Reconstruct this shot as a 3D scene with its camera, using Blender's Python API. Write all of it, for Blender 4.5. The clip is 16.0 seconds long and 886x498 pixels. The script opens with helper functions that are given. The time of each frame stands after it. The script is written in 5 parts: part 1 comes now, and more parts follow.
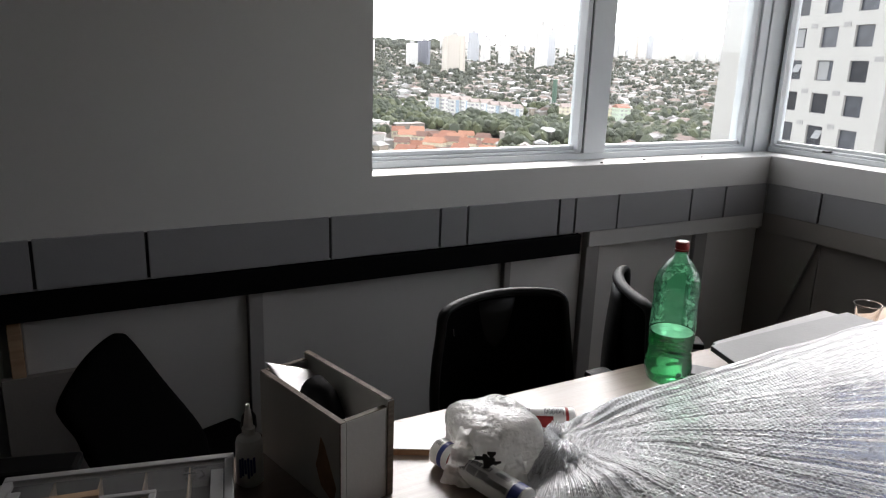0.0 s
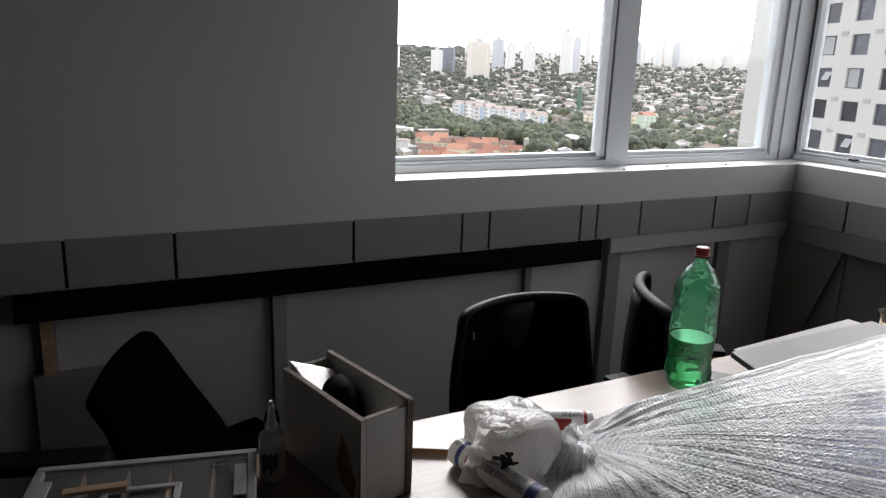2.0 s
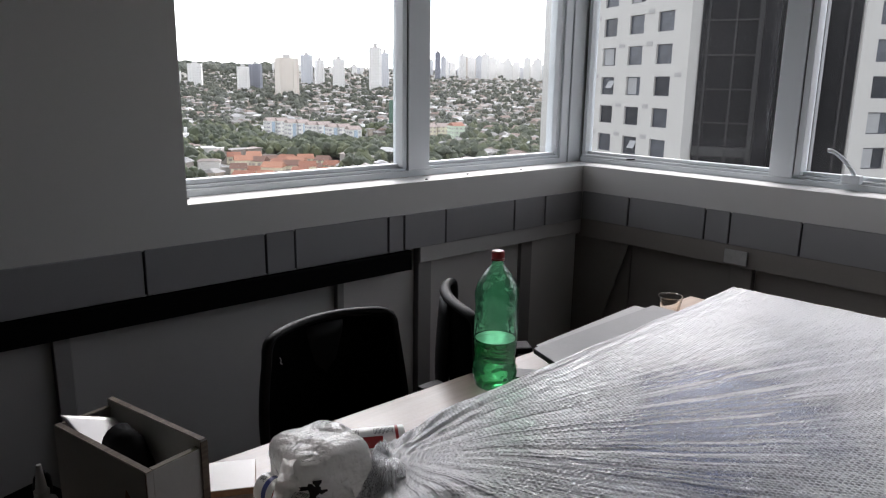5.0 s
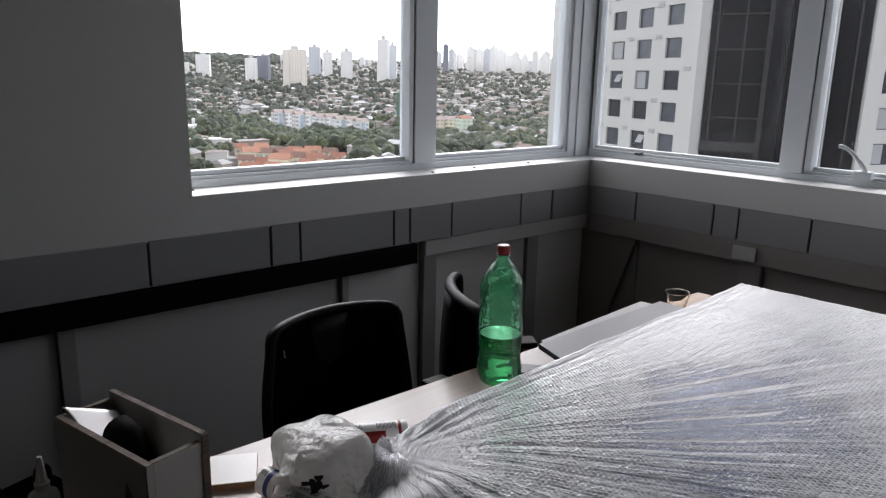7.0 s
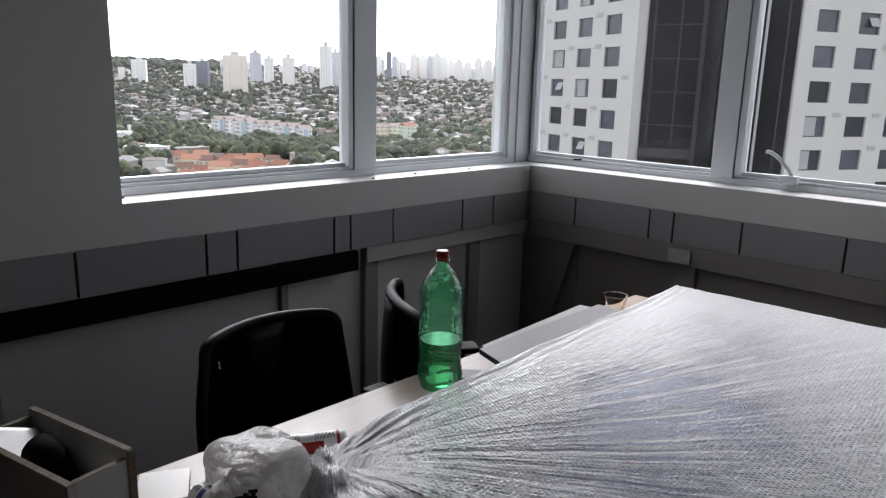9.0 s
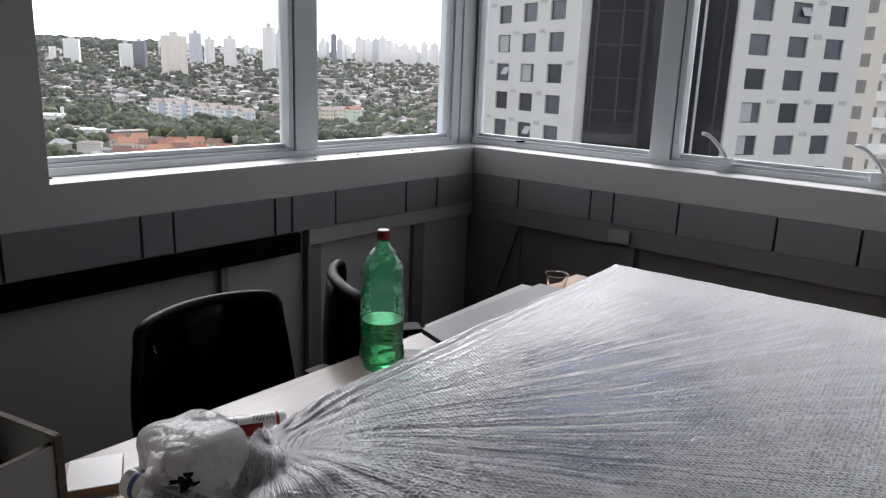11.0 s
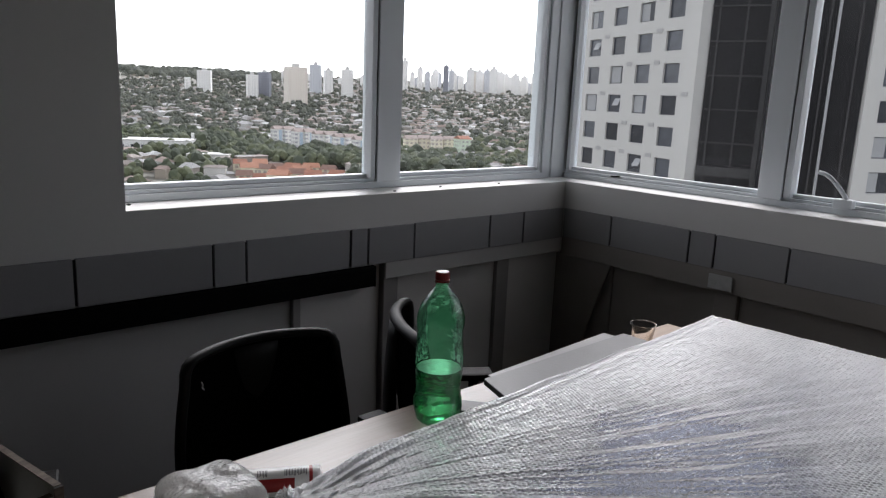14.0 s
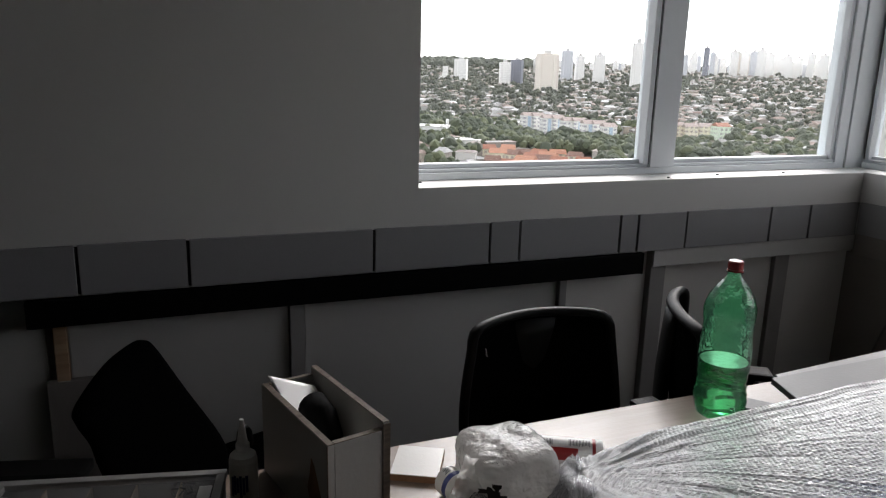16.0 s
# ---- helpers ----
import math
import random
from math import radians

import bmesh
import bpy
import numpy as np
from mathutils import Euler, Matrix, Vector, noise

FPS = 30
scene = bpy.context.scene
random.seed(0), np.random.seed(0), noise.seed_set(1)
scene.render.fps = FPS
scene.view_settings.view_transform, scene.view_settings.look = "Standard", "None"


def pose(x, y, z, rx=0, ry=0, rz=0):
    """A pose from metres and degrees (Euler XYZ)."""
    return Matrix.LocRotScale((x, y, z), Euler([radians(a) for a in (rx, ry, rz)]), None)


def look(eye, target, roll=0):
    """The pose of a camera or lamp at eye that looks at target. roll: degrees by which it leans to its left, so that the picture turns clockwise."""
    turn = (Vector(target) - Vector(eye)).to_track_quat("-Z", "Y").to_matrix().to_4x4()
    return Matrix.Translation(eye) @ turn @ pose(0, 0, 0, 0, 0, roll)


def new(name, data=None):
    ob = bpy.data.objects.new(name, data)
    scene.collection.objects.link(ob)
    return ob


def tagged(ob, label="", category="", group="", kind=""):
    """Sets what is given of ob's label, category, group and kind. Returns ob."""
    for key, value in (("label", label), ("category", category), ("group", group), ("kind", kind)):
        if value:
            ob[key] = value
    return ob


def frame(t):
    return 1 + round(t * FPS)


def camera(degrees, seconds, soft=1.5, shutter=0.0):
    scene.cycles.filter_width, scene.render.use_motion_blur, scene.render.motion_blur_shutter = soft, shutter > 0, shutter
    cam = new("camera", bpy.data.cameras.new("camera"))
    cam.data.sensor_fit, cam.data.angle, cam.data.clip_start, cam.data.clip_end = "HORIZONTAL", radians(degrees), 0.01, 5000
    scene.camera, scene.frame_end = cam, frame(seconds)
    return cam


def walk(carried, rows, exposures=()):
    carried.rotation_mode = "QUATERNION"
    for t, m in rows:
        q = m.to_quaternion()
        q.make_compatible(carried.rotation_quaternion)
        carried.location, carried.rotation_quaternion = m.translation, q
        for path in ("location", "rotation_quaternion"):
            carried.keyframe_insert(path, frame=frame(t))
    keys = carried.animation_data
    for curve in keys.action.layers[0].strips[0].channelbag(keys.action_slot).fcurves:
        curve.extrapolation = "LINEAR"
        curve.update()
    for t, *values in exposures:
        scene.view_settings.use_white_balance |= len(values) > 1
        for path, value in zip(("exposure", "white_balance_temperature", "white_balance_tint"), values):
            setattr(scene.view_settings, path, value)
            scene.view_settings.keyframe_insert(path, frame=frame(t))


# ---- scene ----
cam = camera(63.4, 16.0, soft=1.2)
PATH = [
    (0, (1.176, 1.923, 1.454), (2.125, 3.607, 0.944), 2.0),
    (0.5, (1.183, 1.927, 1.445), (2.067, 3.641, 0.917), 1.8),
    (1, (1.173, 1.9, 1.455), (2.054, 3.622, 0.945), 1.8),
    (1.5, (1.17, 1.899, 1.457), (2.056, 3.621, 0.958), 2.0),
    (2, (1.169, 1.901, 1.453), (2.064, 3.62, 0.958), 2.1),
    (2.5, (1.173, 1.905, 1.456), (2.101, 3.613, 0.987), 2.1),
    (3, (1.195, 1.901, 1.452), (2.34, 3.479, 1.004), 2.4),
    (3.5, (1.201, 1.894, 1.457), (2.442, 3.399, 1.016), 1.0),
    (4, (1.214, 1.894, 1.455), (2.485, 3.374, 1.016), 0.6),
    (6.5, (1.238, 1.905, 1.45), (2.551, 3.345, 0.998), 1.1),
    (7, (1.244, 1.906, 1.45), (2.528, 3.367, 0.986), 1.2),
    (7.5, (1.259, 1.907, 1.444), (2.646, 3.27, 0.976), 1.6),
    (8, (1.261, 1.906, 1.446), (2.65, 3.274, 0.999), 1.4),
    (10.5, (1.266, 1.895, 1.441), (2.72, 3.194, 0.994), 2.2),
    (11, (1.273, 1.893, 1.433), (2.763, 3.138, 0.954), 2.1),
    (11.5, (1.267, 1.89, 1.437), (2.738, 3.173, 1.0), 2.5),
    (12, (1.326, 1.87, 1.442), (2.718, 3.262, 1.088), 1.0),
    (12.5, (1.463, 1.872, 1.43), (2.697, 3.392, 1.021), 1.3),
    (13, (1.526, 1.856, 1.424), (2.681, 3.435, 1.008), 0.9),
    (13.5, (1.477, 1.879, 1.437), (2.81, 3.308, 1.012), 0.8),
    (14, (1.433, 1.922, 1.436), (2.731, 3.387, 1.025), 2.4),
    (14.5, (1.416, 1.939, 1.431), (2.614, 3.477, 0.984), 2.3),
    (15, (1.377, 1.947, 1.427), (2.361, 3.621, 0.947), 2.4),
    (15.5, (1.357, 1.949, 1.431), (2.163, 3.714, 0.946), 0.9),
    (16, (1.332, 1.94, 1.427), (2.062, 3.742, 0.958), 1.5),
]
walk(cam, [(t, look(eye, target, roll)) for t, eye, target, roll in PATH],
     exposures=((0, 2.2, 6480, 15), (3.5, 1.75, 6400, 16), (7, 1.6, 6270, 17), (11, 1.5, 6250, 17), (13, 1.2, 6250, 17), (14.5, 1.35, 6350, 16), (16, 1.75, 6480, 15)))

# ---- world, sun and exposure ----
world = bpy.data.worlds.new("overcast_sky")
scene.world = world
world.use_nodes = True
wn, wl = world.node_tree.nodes, world.node_tree.links
sky = wn.new("ShaderNodeTexSky")
sky.sky_type = 'NISHITA'
sky.sun_disc = False
sky.sun_elevation, sky.sun_rotation = radians(40), radians(42)
sky.air_density, sky.dust_density, sky.ozone_density = 1.0, 1.5, 1.0
soften = wn.new("ShaderNodeHueSaturation")
soften.inputs["Saturation"].default_value = 0.10
wl.new(sky.outputs["Color"], soften.inputs["Color"])
wl.new(soften.outputs["Color"], wn["Background"].inputs["Color"])
wn["Background"].inputs["Strength"].default_value = 0.15

sun_data = bpy.data.lights.new("sun", 'SUN')
sun_data.energy, sun_data.angle, sun_data.color = 1.35, radians(42), (1.0, 0.97, 0.93)
sun = new("sun", sun_data)
sun.matrix_world = look((51.3, 57.0, 64.3), (0, 0, 0))

# ---- materials ----
def material(name, base, rough=0.6, metal=0.0, vary=0.12, scale=6.0, fine=120.0, bump=0.15, spec=0.5, trans=0.0, alpha=1.0, ior=1.45, depth=0.002, coat=0.0):
    """A painted or raw surface: two scales of colour variation, uneven gloss and a fine relief."""
    m = bpy.data.materials.new(name)
    m.use_nodes = True
    n, l = m.node_tree.nodes, m.node_tree.links
    b = n["Principled BSDF"]
    co = n.new("ShaderNodeTexCoord")
    big, small = n.new("ShaderNodeTexNoise"), n.new("ShaderNodeTexNoise")
    big.inputs["Scale"].default_value, small.inputs["Scale"].default_value = scale, fine
    big.inputs["Detail"].default_value = 5
    l.new(co.outputs["Object"], big.inputs["Vector"])
    l.new(co.outputs["Object"], small.inputs["Vector"])
    mix = n.new("ShaderNodeMix")
    mix.data_type = 'RGBA'
    mix.inputs[6].default_value = (*[c * (1 - vary) for c in base], 1)
    mix.inputs[7].default_value = (*[min(1, c * (1 + vary)) for c in base], 1)
    add = n.new("ShaderNodeMath")
    add.operation = 'MULTIPLY_ADD'
    l.new(small.outputs["Fac"], add.inputs[0])
    add.inputs[1].default_value = 0.35
    half = n.new("ShaderNodeMath")
    half.operation = 'MULTIPLY'
    half.inputs[1].default_value = 0.65
    l.new(big.outputs["Fac"], half.inputs[0])
    l.new(half.outputs[0], add.inputs[2])
    l.new(add.outputs[0], mix.inputs[0])
    l.new(mix.outputs[2], b.inputs["Base Color"])
    rr = n.new("ShaderNodeMapRange")
    rr.inputs["To Min"].default_value, rr.inputs["To Max"].default_value = max(0.02, rough - 0.08), min(1, rough + 0.08)
    l.new(big.outputs["Fac"], rr.inputs["Value"])
    l.new(rr.outputs[0], b.inputs["Roughness"])
    b.inputs["Metallic"].default_value = metal
    b.inputs["Specular IOR Level"].default_value = spec
    b.inputs["Transmission Weight"].default_value = trans
    b.inputs["Alpha"].default_value = alpha
    b.inputs["IOR"].default_value = ior
    b.inputs["Coat Weight"].default_value = coat
    if bump:
        bp = n.new("ShaderNodeBump")
        bp.inputs["Strength"].default_value, bp.inputs["Distance"].default_value = bump, depth
        l.new(small.outputs["Fac"], bp.inputs["Height"])
        l.new(bp.outputs[0], b.inputs["Normal"])
    return m


def wood(name, dark, light, rough=0.45, scale=3.0, stretch=(1, 14, 14)):
    """Grain that runs along the object's x."""
    m = material(name, light, rough, vary=0.05)
    n, l = m.node_tree.nodes, m.node_tree.links
    co, mp, tex, ramp = n.new("ShaderNodeTexCoord"), n.new("ShaderNodeMapping"), n.new("ShaderNodeTexNoise"), n.new("ShaderNodeValToRGB")
    mp.inputs["Scale"].default_value = stretch
    tex.inputs["Scale"].default_value, tex.inputs["Detail"].default_value, tex.inputs["Distortion"].default_value = scale, 8, 0.6
    ramp.color_ramp.elements[0].position, ramp.color_ramp.elements[1].position = 0.3, 0.7
    ramp.color_ramp.elements[0].color, ramp.color_ramp.elements[1].color = (*dark, 1), (*light, 1)
    l.new(co.outputs["Object"], mp.inputs["Vector"])
    l.new(mp.outputs[0], tex.inputs["Vector"])
    l.new(tex.outputs["Fac"], ramp.inputs["Fac"])
    l.new(ramp.outputs[0], n["Principled BSDF"].inputs["Base Color"])
    return m


WALL = material("cream_wall_paint", (0.64, 0.635, 0.615), 0.75, vary=0.05, scale=1.6, fine=260, bump=0.12)
# unseen room surfaces: BACK_WALL, FLOOR and CEIL are dark to cut bounce light
BACK_WALL = material("dark_unseen_wall", (0.09, 0.087, 0.084), 0.8, vary=0.06, scale=1.5, fine=200)
PLASTER = material("grey_band_board", (0.30, 0.30, 0.305), 0.7, vary=0.08, scale=5, fine=180, bump=0.15)
GAP = material("dark_joint", (0.03, 0.03, 0.03), 0.9, vary=0.2)
PANEL = material("unpainted_lower_panel", (0.56, 0.555, 0.54), 0.8, vary=0.09, scale=3, fine=200, bump=0.2)
# grey-brown board; also darkened to put the east wall's shade into its colour
SHADED_BOARD = material("shaded_grey_brown_board", (0.27, 0.25, 0.228), 0.8, vary=0.14, scale=4, fine=160, bump=0.2)
# paler copy of PANEL, with the corner's window light put in its colour
LIT_PANEL = material("lit_lower_panel", (0.74, 0.73, 0.71), 0.8, vary=0.07, scale=3, fine=200, bump=0.2)
STUD = material("grey_stud", (0.36, 0.35, 0.34), 0.6, vary=0.12, scale=8)
STUD_RAW = wood("raw_timber_stud", (0.35, 0.22, 0.13), (0.55, 0.38, 0.24), 0.7)
BLACK_BAR = material("black_trunking", (0.004, 0.004, 0.0045), 0.7, spec=0.08, vary=0.2)
ALU = material("white_aluminium", (0.72, 0.76, 0.79), 0.38, vary=0.04, scale=3, fine=300, bump=0.05)
RUBBER = material("black_gasket", (0.02, 0.02, 0.022), 0.6)
SILL = material("white_sill_paint", (0.78, 0.78, 0.76), 0.5, vary=0.06, scale=9, fine=150, bump=0.1)
FLOOR = material("dark_unseen_floor", (0.07, 0.067, 0.064), 0.7, vary=0.2, scale=2)
CEIL = material("dimmed_unseen_ceiling", (0.33, 0.33, 0.32), 0.85, vary=0.03)
TABLETOP = wood("pale_laminate", (0.23, 0.175, 0.14), (0.27, 0.21, 0.17), 0.42, 5.0, (1, 22, 22))
TABLETOP.node_tree.nodes["Principled BSDF"].inputs["Coat Weight"].default_value = 0.25
TABLETOP.node_tree.nodes["Principled BSDF"].inputs["Coat Roughness"].default_value = 0.25
TABLE_EDGE = wood("brown_edge_band", (0.22, 0.12, 0.06), (0.36, 0.20, 0.11), 0.5)
CHAIR_FRAME = material("black_chair_plastic", (0.005, 0.005, 0.0055), 0.5, spec=0.2, vary=0.15, fine=400, bump=0.25)
CHAIR_FABRIC = material("black_chair_fabric", (0.002, 0.002, 0.0022), 0.95, spec=0.02, vary=0.3, scale=20, fine=900, bump=0.5)
STEEL = material("grey_chair_steel", (0.35, 0.35, 0.36), 0.35, metal=1.0)
WHITE_LAM = material("white_laminate", (0.56, 0.55, 0.52), 0.35, vary=0.06, scale=12)
GREY_LAM = material("grey_laminate", (0.125, 0.125, 0.125), 0.45, vary=0.06, scale=9)
PLY = wood("ply_edge", (0.11, 0.085, 0.062), (0.22, 0.175, 0.13), 0.7, 6, (1, 30, 30))
WHITE_PLASTIC = material("white_plastic", (0.78, 0.78, 0.76), 0.35, vary=0.05, scale=20)
RED_PLASTIC = material("red_plastic", (0.28, 0.016, 0.014), 0.35, vary=0.1)
BLUE_PRINT = material("blue_print", (0.03, 0.05, 0.22), 0.4)
BLACK_PRINT = material("black_print", (0.02, 0.02, 0.02), 0.45)
GREY_PRINT = material("grey_print", (0.42, 0.42, 0.43), 0.45)
DARK_CLOTH = material("dark_tool_grip", (0.006, 0.006, 0.0065), 0.85, spec=0.1, vary=0.3)
CLEAR_LID = material("clear_lid_plastic", (0.8, 0.8, 0.8), 0.25, alpha=0.07, vary=0.05)
GREY_PLASTIC = material("grey_tray_plastic", (0.13, 0.13, 0.135), 0.5)
PAPER = material("white_paper", (0.82, 0.82, 0.80), 0.6)


def glass(name, tint=(1, 1, 1), rough=0.0, ior=1.45):
    m = bpy.data.materials.new(name)
    m.use_nodes = True
    b = m.node_tree.nodes["Principled BSDF"]
    b.inputs["Base Color"].default_value = (*tint, 1)
    b.inputs["Roughness"].default_value = rough
    b.inputs["Transmission Weight"].default_value = 1.0
    b.inputs["IOR"].default_value = ior
    return m


# ---- helpers of this scene ----
def box(bm, x0, x1, y0, y1, z0, z1, m=None):
    vs = [bm.verts.new(v) for v in ((x0, y0, z0), (x1, y0, z0), (x1, y1, z0), (x0, y1, z0), (x0, y0, z1), (x1, y0, z1), (x1, y1, z1), (x0, y1, z1))]
    for f in ((0, 3, 2, 1), (4, 5, 6, 7), (0, 1, 5, 4), (1, 2, 6, 5), (2, 3, 7, 6), (3, 0, 4, 7)):
        bm.faces.new([vs[i] for i in f])
    if m is not None:
        bmesh.ops.transform(bm, matrix=m, verts=vs)
    return vs


def prism(bm, points, along):
    """A flat outline pulled along a vector into a solid."""
    a = [bm.verts.new(p) for p in points]
    b = [bm.verts.new(Vector(p) + Vector(along)) for p in points]
    bm.faces.new(a)
    bm.faces.new(b[::-1])
    for k in range(len(a)):
        bm.faces.new((a[k], b[k], b[(k + 1) % len(a)], a[(k + 1) % len(a)]))
    return bm


def bevel(bm, w, seg=2):
    bmesh.ops.bevel(bm, geom=list(bm.edges), offset=w, segments=seg, affect='EDGES', profile=0.6)


def boxes(*sizes, w=0.0, seg=2):
    bm = bmesh.new()
    for s in sizes:
        box(bm, *s)
    if w:
        bevel(bm, w, seg)
    return bm


def part(name, bm, mat, parent=None, label="", smooth=False):
    me = bpy.data.meshes.new(name)
    bmesh.ops.recalc_face_normals(bm, faces=list(bm.faces))
    bm.to_mesh(me)
    bm.free()
    if smooth:
        for p in me.polygons:
            p.use_smooth = True
    me.materials.append(mat)
    ob = new(name, me)
    if parent is not None:
        ob.parent = parent
    if label:
        ob["label"] = label
    return ob


def thing(name, label, category, m=None, group="", kind=""):
    ob = new(name)
    ob.empty_display_size = 0.05
    if m is not None:
        ob.matrix_world = m
    return tagged(ob, label, category, group, kind)


def structure(name, bm, mat, label="", category=""):
    return tagged(part(name, bm, mat), label, category, kind="structure")


def lathe(profile, n=40, bm=None, m=None):
    """Rings of (radius, height) turned round z."""
    bm = bm or bmesh.new()
    rings, made = [], []
    for r, z in profile:
        ring = [bm.verts.new((r * math.cos(2 * math.pi * k / n), r * math.sin(2 * math.pi * k / n), z)) for k in range(n)]
        rings.append(ring)
        made += ring
    for a, b in zip(rings, rings[1:]):
        for k in range(n):
            bm.faces.new((a[k], a[(k + 1) % n], b[(k + 1) % n], b[k]))
    if profile[0][0] > 0:
        bm.faces.new(rings[0][::-1])
    if profile[-1][0] > 0:
        bm.faces.new(rings[-1])
    if m is not None:
        bmesh.ops.transform(bm, matrix=m, verts=made)
    return bm


def tube(bm, points, radius, n=10):
    """A round bar along points."""
    pts = [Vector(p) for p in points]
    prev = None
    for i, p in enumerate(pts):
        d = (pts[min(i + 1, len(pts) - 1)] - pts[max(i - 1, 0)]).normalized()
        q = d.to_track_quat('Z', 'Y').to_matrix()
        ring = [bm.verts.new(p + q @ Vector((radius * math.cos(2 * math.pi * k / n), radius * math.sin(2 * math.pi * k / n), 0))) for k in range(n)]
        if prev:
            for k in range(n):
                bm.faces.new((prev[k], prev[(k + 1) % n], ring[(k + 1) % n], ring[k]))
        else:
            bm.faces.new(ring[::-1])
        prev = ring
    bm.faces.new(prev)
    return bm


# ---- the room ----
# HEAD and OPEN_Y, both out of view, are set to limit the daylight
WEST, SOUTH, TOP, HEAD, SILL_Z = -2.6, -2.4, 2.75, 2.25, 1.09
OPEN_X, OPEN_Y = 2.08, 1.6           # where the two windows begin
structure("floor", boxes((WEST - 0.2, 4.3, SOUTH - 0.2, 4.3, -0.2, 0.0)), FLOOR, "unseen floor of a room being fitted out, darkened to cut bounce light", "floor")
structure("ceiling", boxes((WEST - 0.2, 4.3, SOUTH - 0.2, 4.3, TOP, TOP + 0.2)), CEIL, "unseen ceiling, darkened to cut bounce light", "ceiling")
structure("wall_west", boxes((WEST - 0.2, WEST, SOUTH, 4.3, 0, TOP)), BACK_WALL, "unseen back wall, kept dark to cut bounce light", "wall")
structure("wall_south", boxes((WEST, 4.3, SOUTH - 0.2, SOUTH, 0, TOP)), BACK_WALL, "unseen back wall, kept dark to cut bounce light", "wall")
# upper walls stand 45 mm proud of the lower panelling, with the band board on their foot
north = structure("wall_north", boxes((WEST, OPEN_X, 4.0, 4.3, 0.835, TOP), (OPEN_X, 4.3, 4.0, 4.3, HEAD, TOP), (OPEN_X, 4.3, 4.0, 4.3, 0.835, SILL_Z - 0.002),
                                      (WEST, 4.3, 4.045, 4.3, 0, 0.835)), WALL, "cream painted wall with a window and a grey band", "wall")
east = structure("wall_east", boxes((4.0, 4.3, SOUTH, OPEN_Y, 0.835, TOP), (4.0, 4.3, OPEN_Y, 4.0, HEAD, TOP), (4.0, 4.3, OPEN_Y, 4.0, 0.835, SILL_Z - 0.002),
                                    (4.045, 4.3, SOUTH, 4.045, 0, 0.835)), WALL, "cream painted wall with a window and a grey band", "wall")

# band boards: vertical joints at these places along each wall
NORTH_JOINTS = [WEST, -1.9, -1.2, -0.55, 0.1, 0.62, 1.123, 1.401, 1.935, 2.326, 2.435, 2.83, 2.905, 3.118, 3.52, 3.724, 3.992]
for a, b in zip(NORTH_JOINTS, NORTH_JOINTS[1:]):
    dz = random.uniform(-0.0015, 0.0015)
    part("band_board", boxes((a + 0.004, b - 0.004, 3.988 + dz, 3.9995, 0.834, 0.970 + dz), w=0.0012, seg=1), PLASTER, north)
EAST_JOINTS = [SOUTH, -1.6, -0.9, -0.3, 0.25, 0.75, 1.2, 1.72, 2.0, 2.329, 2.602, 2.967, 3.247, 3.355, 3.726, 3.988]
for a, b in zip(EAST_JOINTS, EAST_JOINTS[1:]):
    dz = random.uniform(-0.0015, 0.0015)
    part("band_board", boxes((3.988 + dz, 3.9995, a + 0.004, b - 0.004, 0.840, 0.970 + dz), w=0.0012, seg=1), PLASTER, east)
part("joint_backing", boxes((WEST, 3.99, 3.996, 3.9992, 0.836, 0.966)), GAP, north, "dark joints behind the band")
part("joint_backing", boxes((3.996, 3.9992, SOUTH, 3.99, 0.842, 0.966)), GAP, east, "dark joints behind the band")

# lower panels, studs and rails
for a, b in ((WEST, 0.4), (0.4, 1.03), (1.08, 1.68), (1.725, 2.615), (2.645, 2.99), (3.06, 3.60), (3.675, 4.03)):
    part("wall_panel", boxes((a + 0.003, b - 0.003, 4.03, 4.0445, 0.02, 0.834), w=0.001, seg=1), LIT_PANEL if a > 2.6 else PANEL, north)
for a, b, d, mat in ((1.046, 1.079, 4.012, STUD_RAW), (1.68, 1.724, 4.012, STUD), (2.615, 2.643, 4.012, STUD), (2.992, 3.058, 4.006, STUD), (3.60, 3.672, 4.012, STUD)):
    part("stud", boxes((a, b, d, 4.0443, 0.02, 0.833), w=0.0015, seg=1), mat, north)
part("low_board", boxes((1.02, 1.30, 4.005, 4.0295, 0.05, 0.588), w=0.001, seg=1), SHADED_BOARD, north, "raw board leaning over the panel")
part("rail", boxes((2.99, 4.0, 3.994, 4.0055, 0.770, 0.8335), w=0.0015, seg=1), PANEL, north, "pale grey timber rail")
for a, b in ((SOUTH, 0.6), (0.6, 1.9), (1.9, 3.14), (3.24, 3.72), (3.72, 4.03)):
    part("wall_panel", boxes((4.03, 4.0445, a + 0.003, b - 0.003, 0.02, 0.834), w=0.001, seg=1), SHADED_BOARD, east)
part("rail", boxes((3.990, 4.0295, SOUTH, 3.987, 0.755, 0.8395), w=0.0015, seg=1), SHADED_BOARD, east, "raw grey-brown timber rail, darkened to stand for shade")
part("stud", boxes((4.012, 4.0443, 3.145, 3.235, 0.02, 0.754), w=0.0015, seg=1), SHADED_BOARD, east)
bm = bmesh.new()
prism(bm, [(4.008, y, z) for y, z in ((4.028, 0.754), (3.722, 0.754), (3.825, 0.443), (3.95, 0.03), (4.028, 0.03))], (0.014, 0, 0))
part("gusset", bm, SHADED_BOARD, east, "slanted gusset board in the corner")
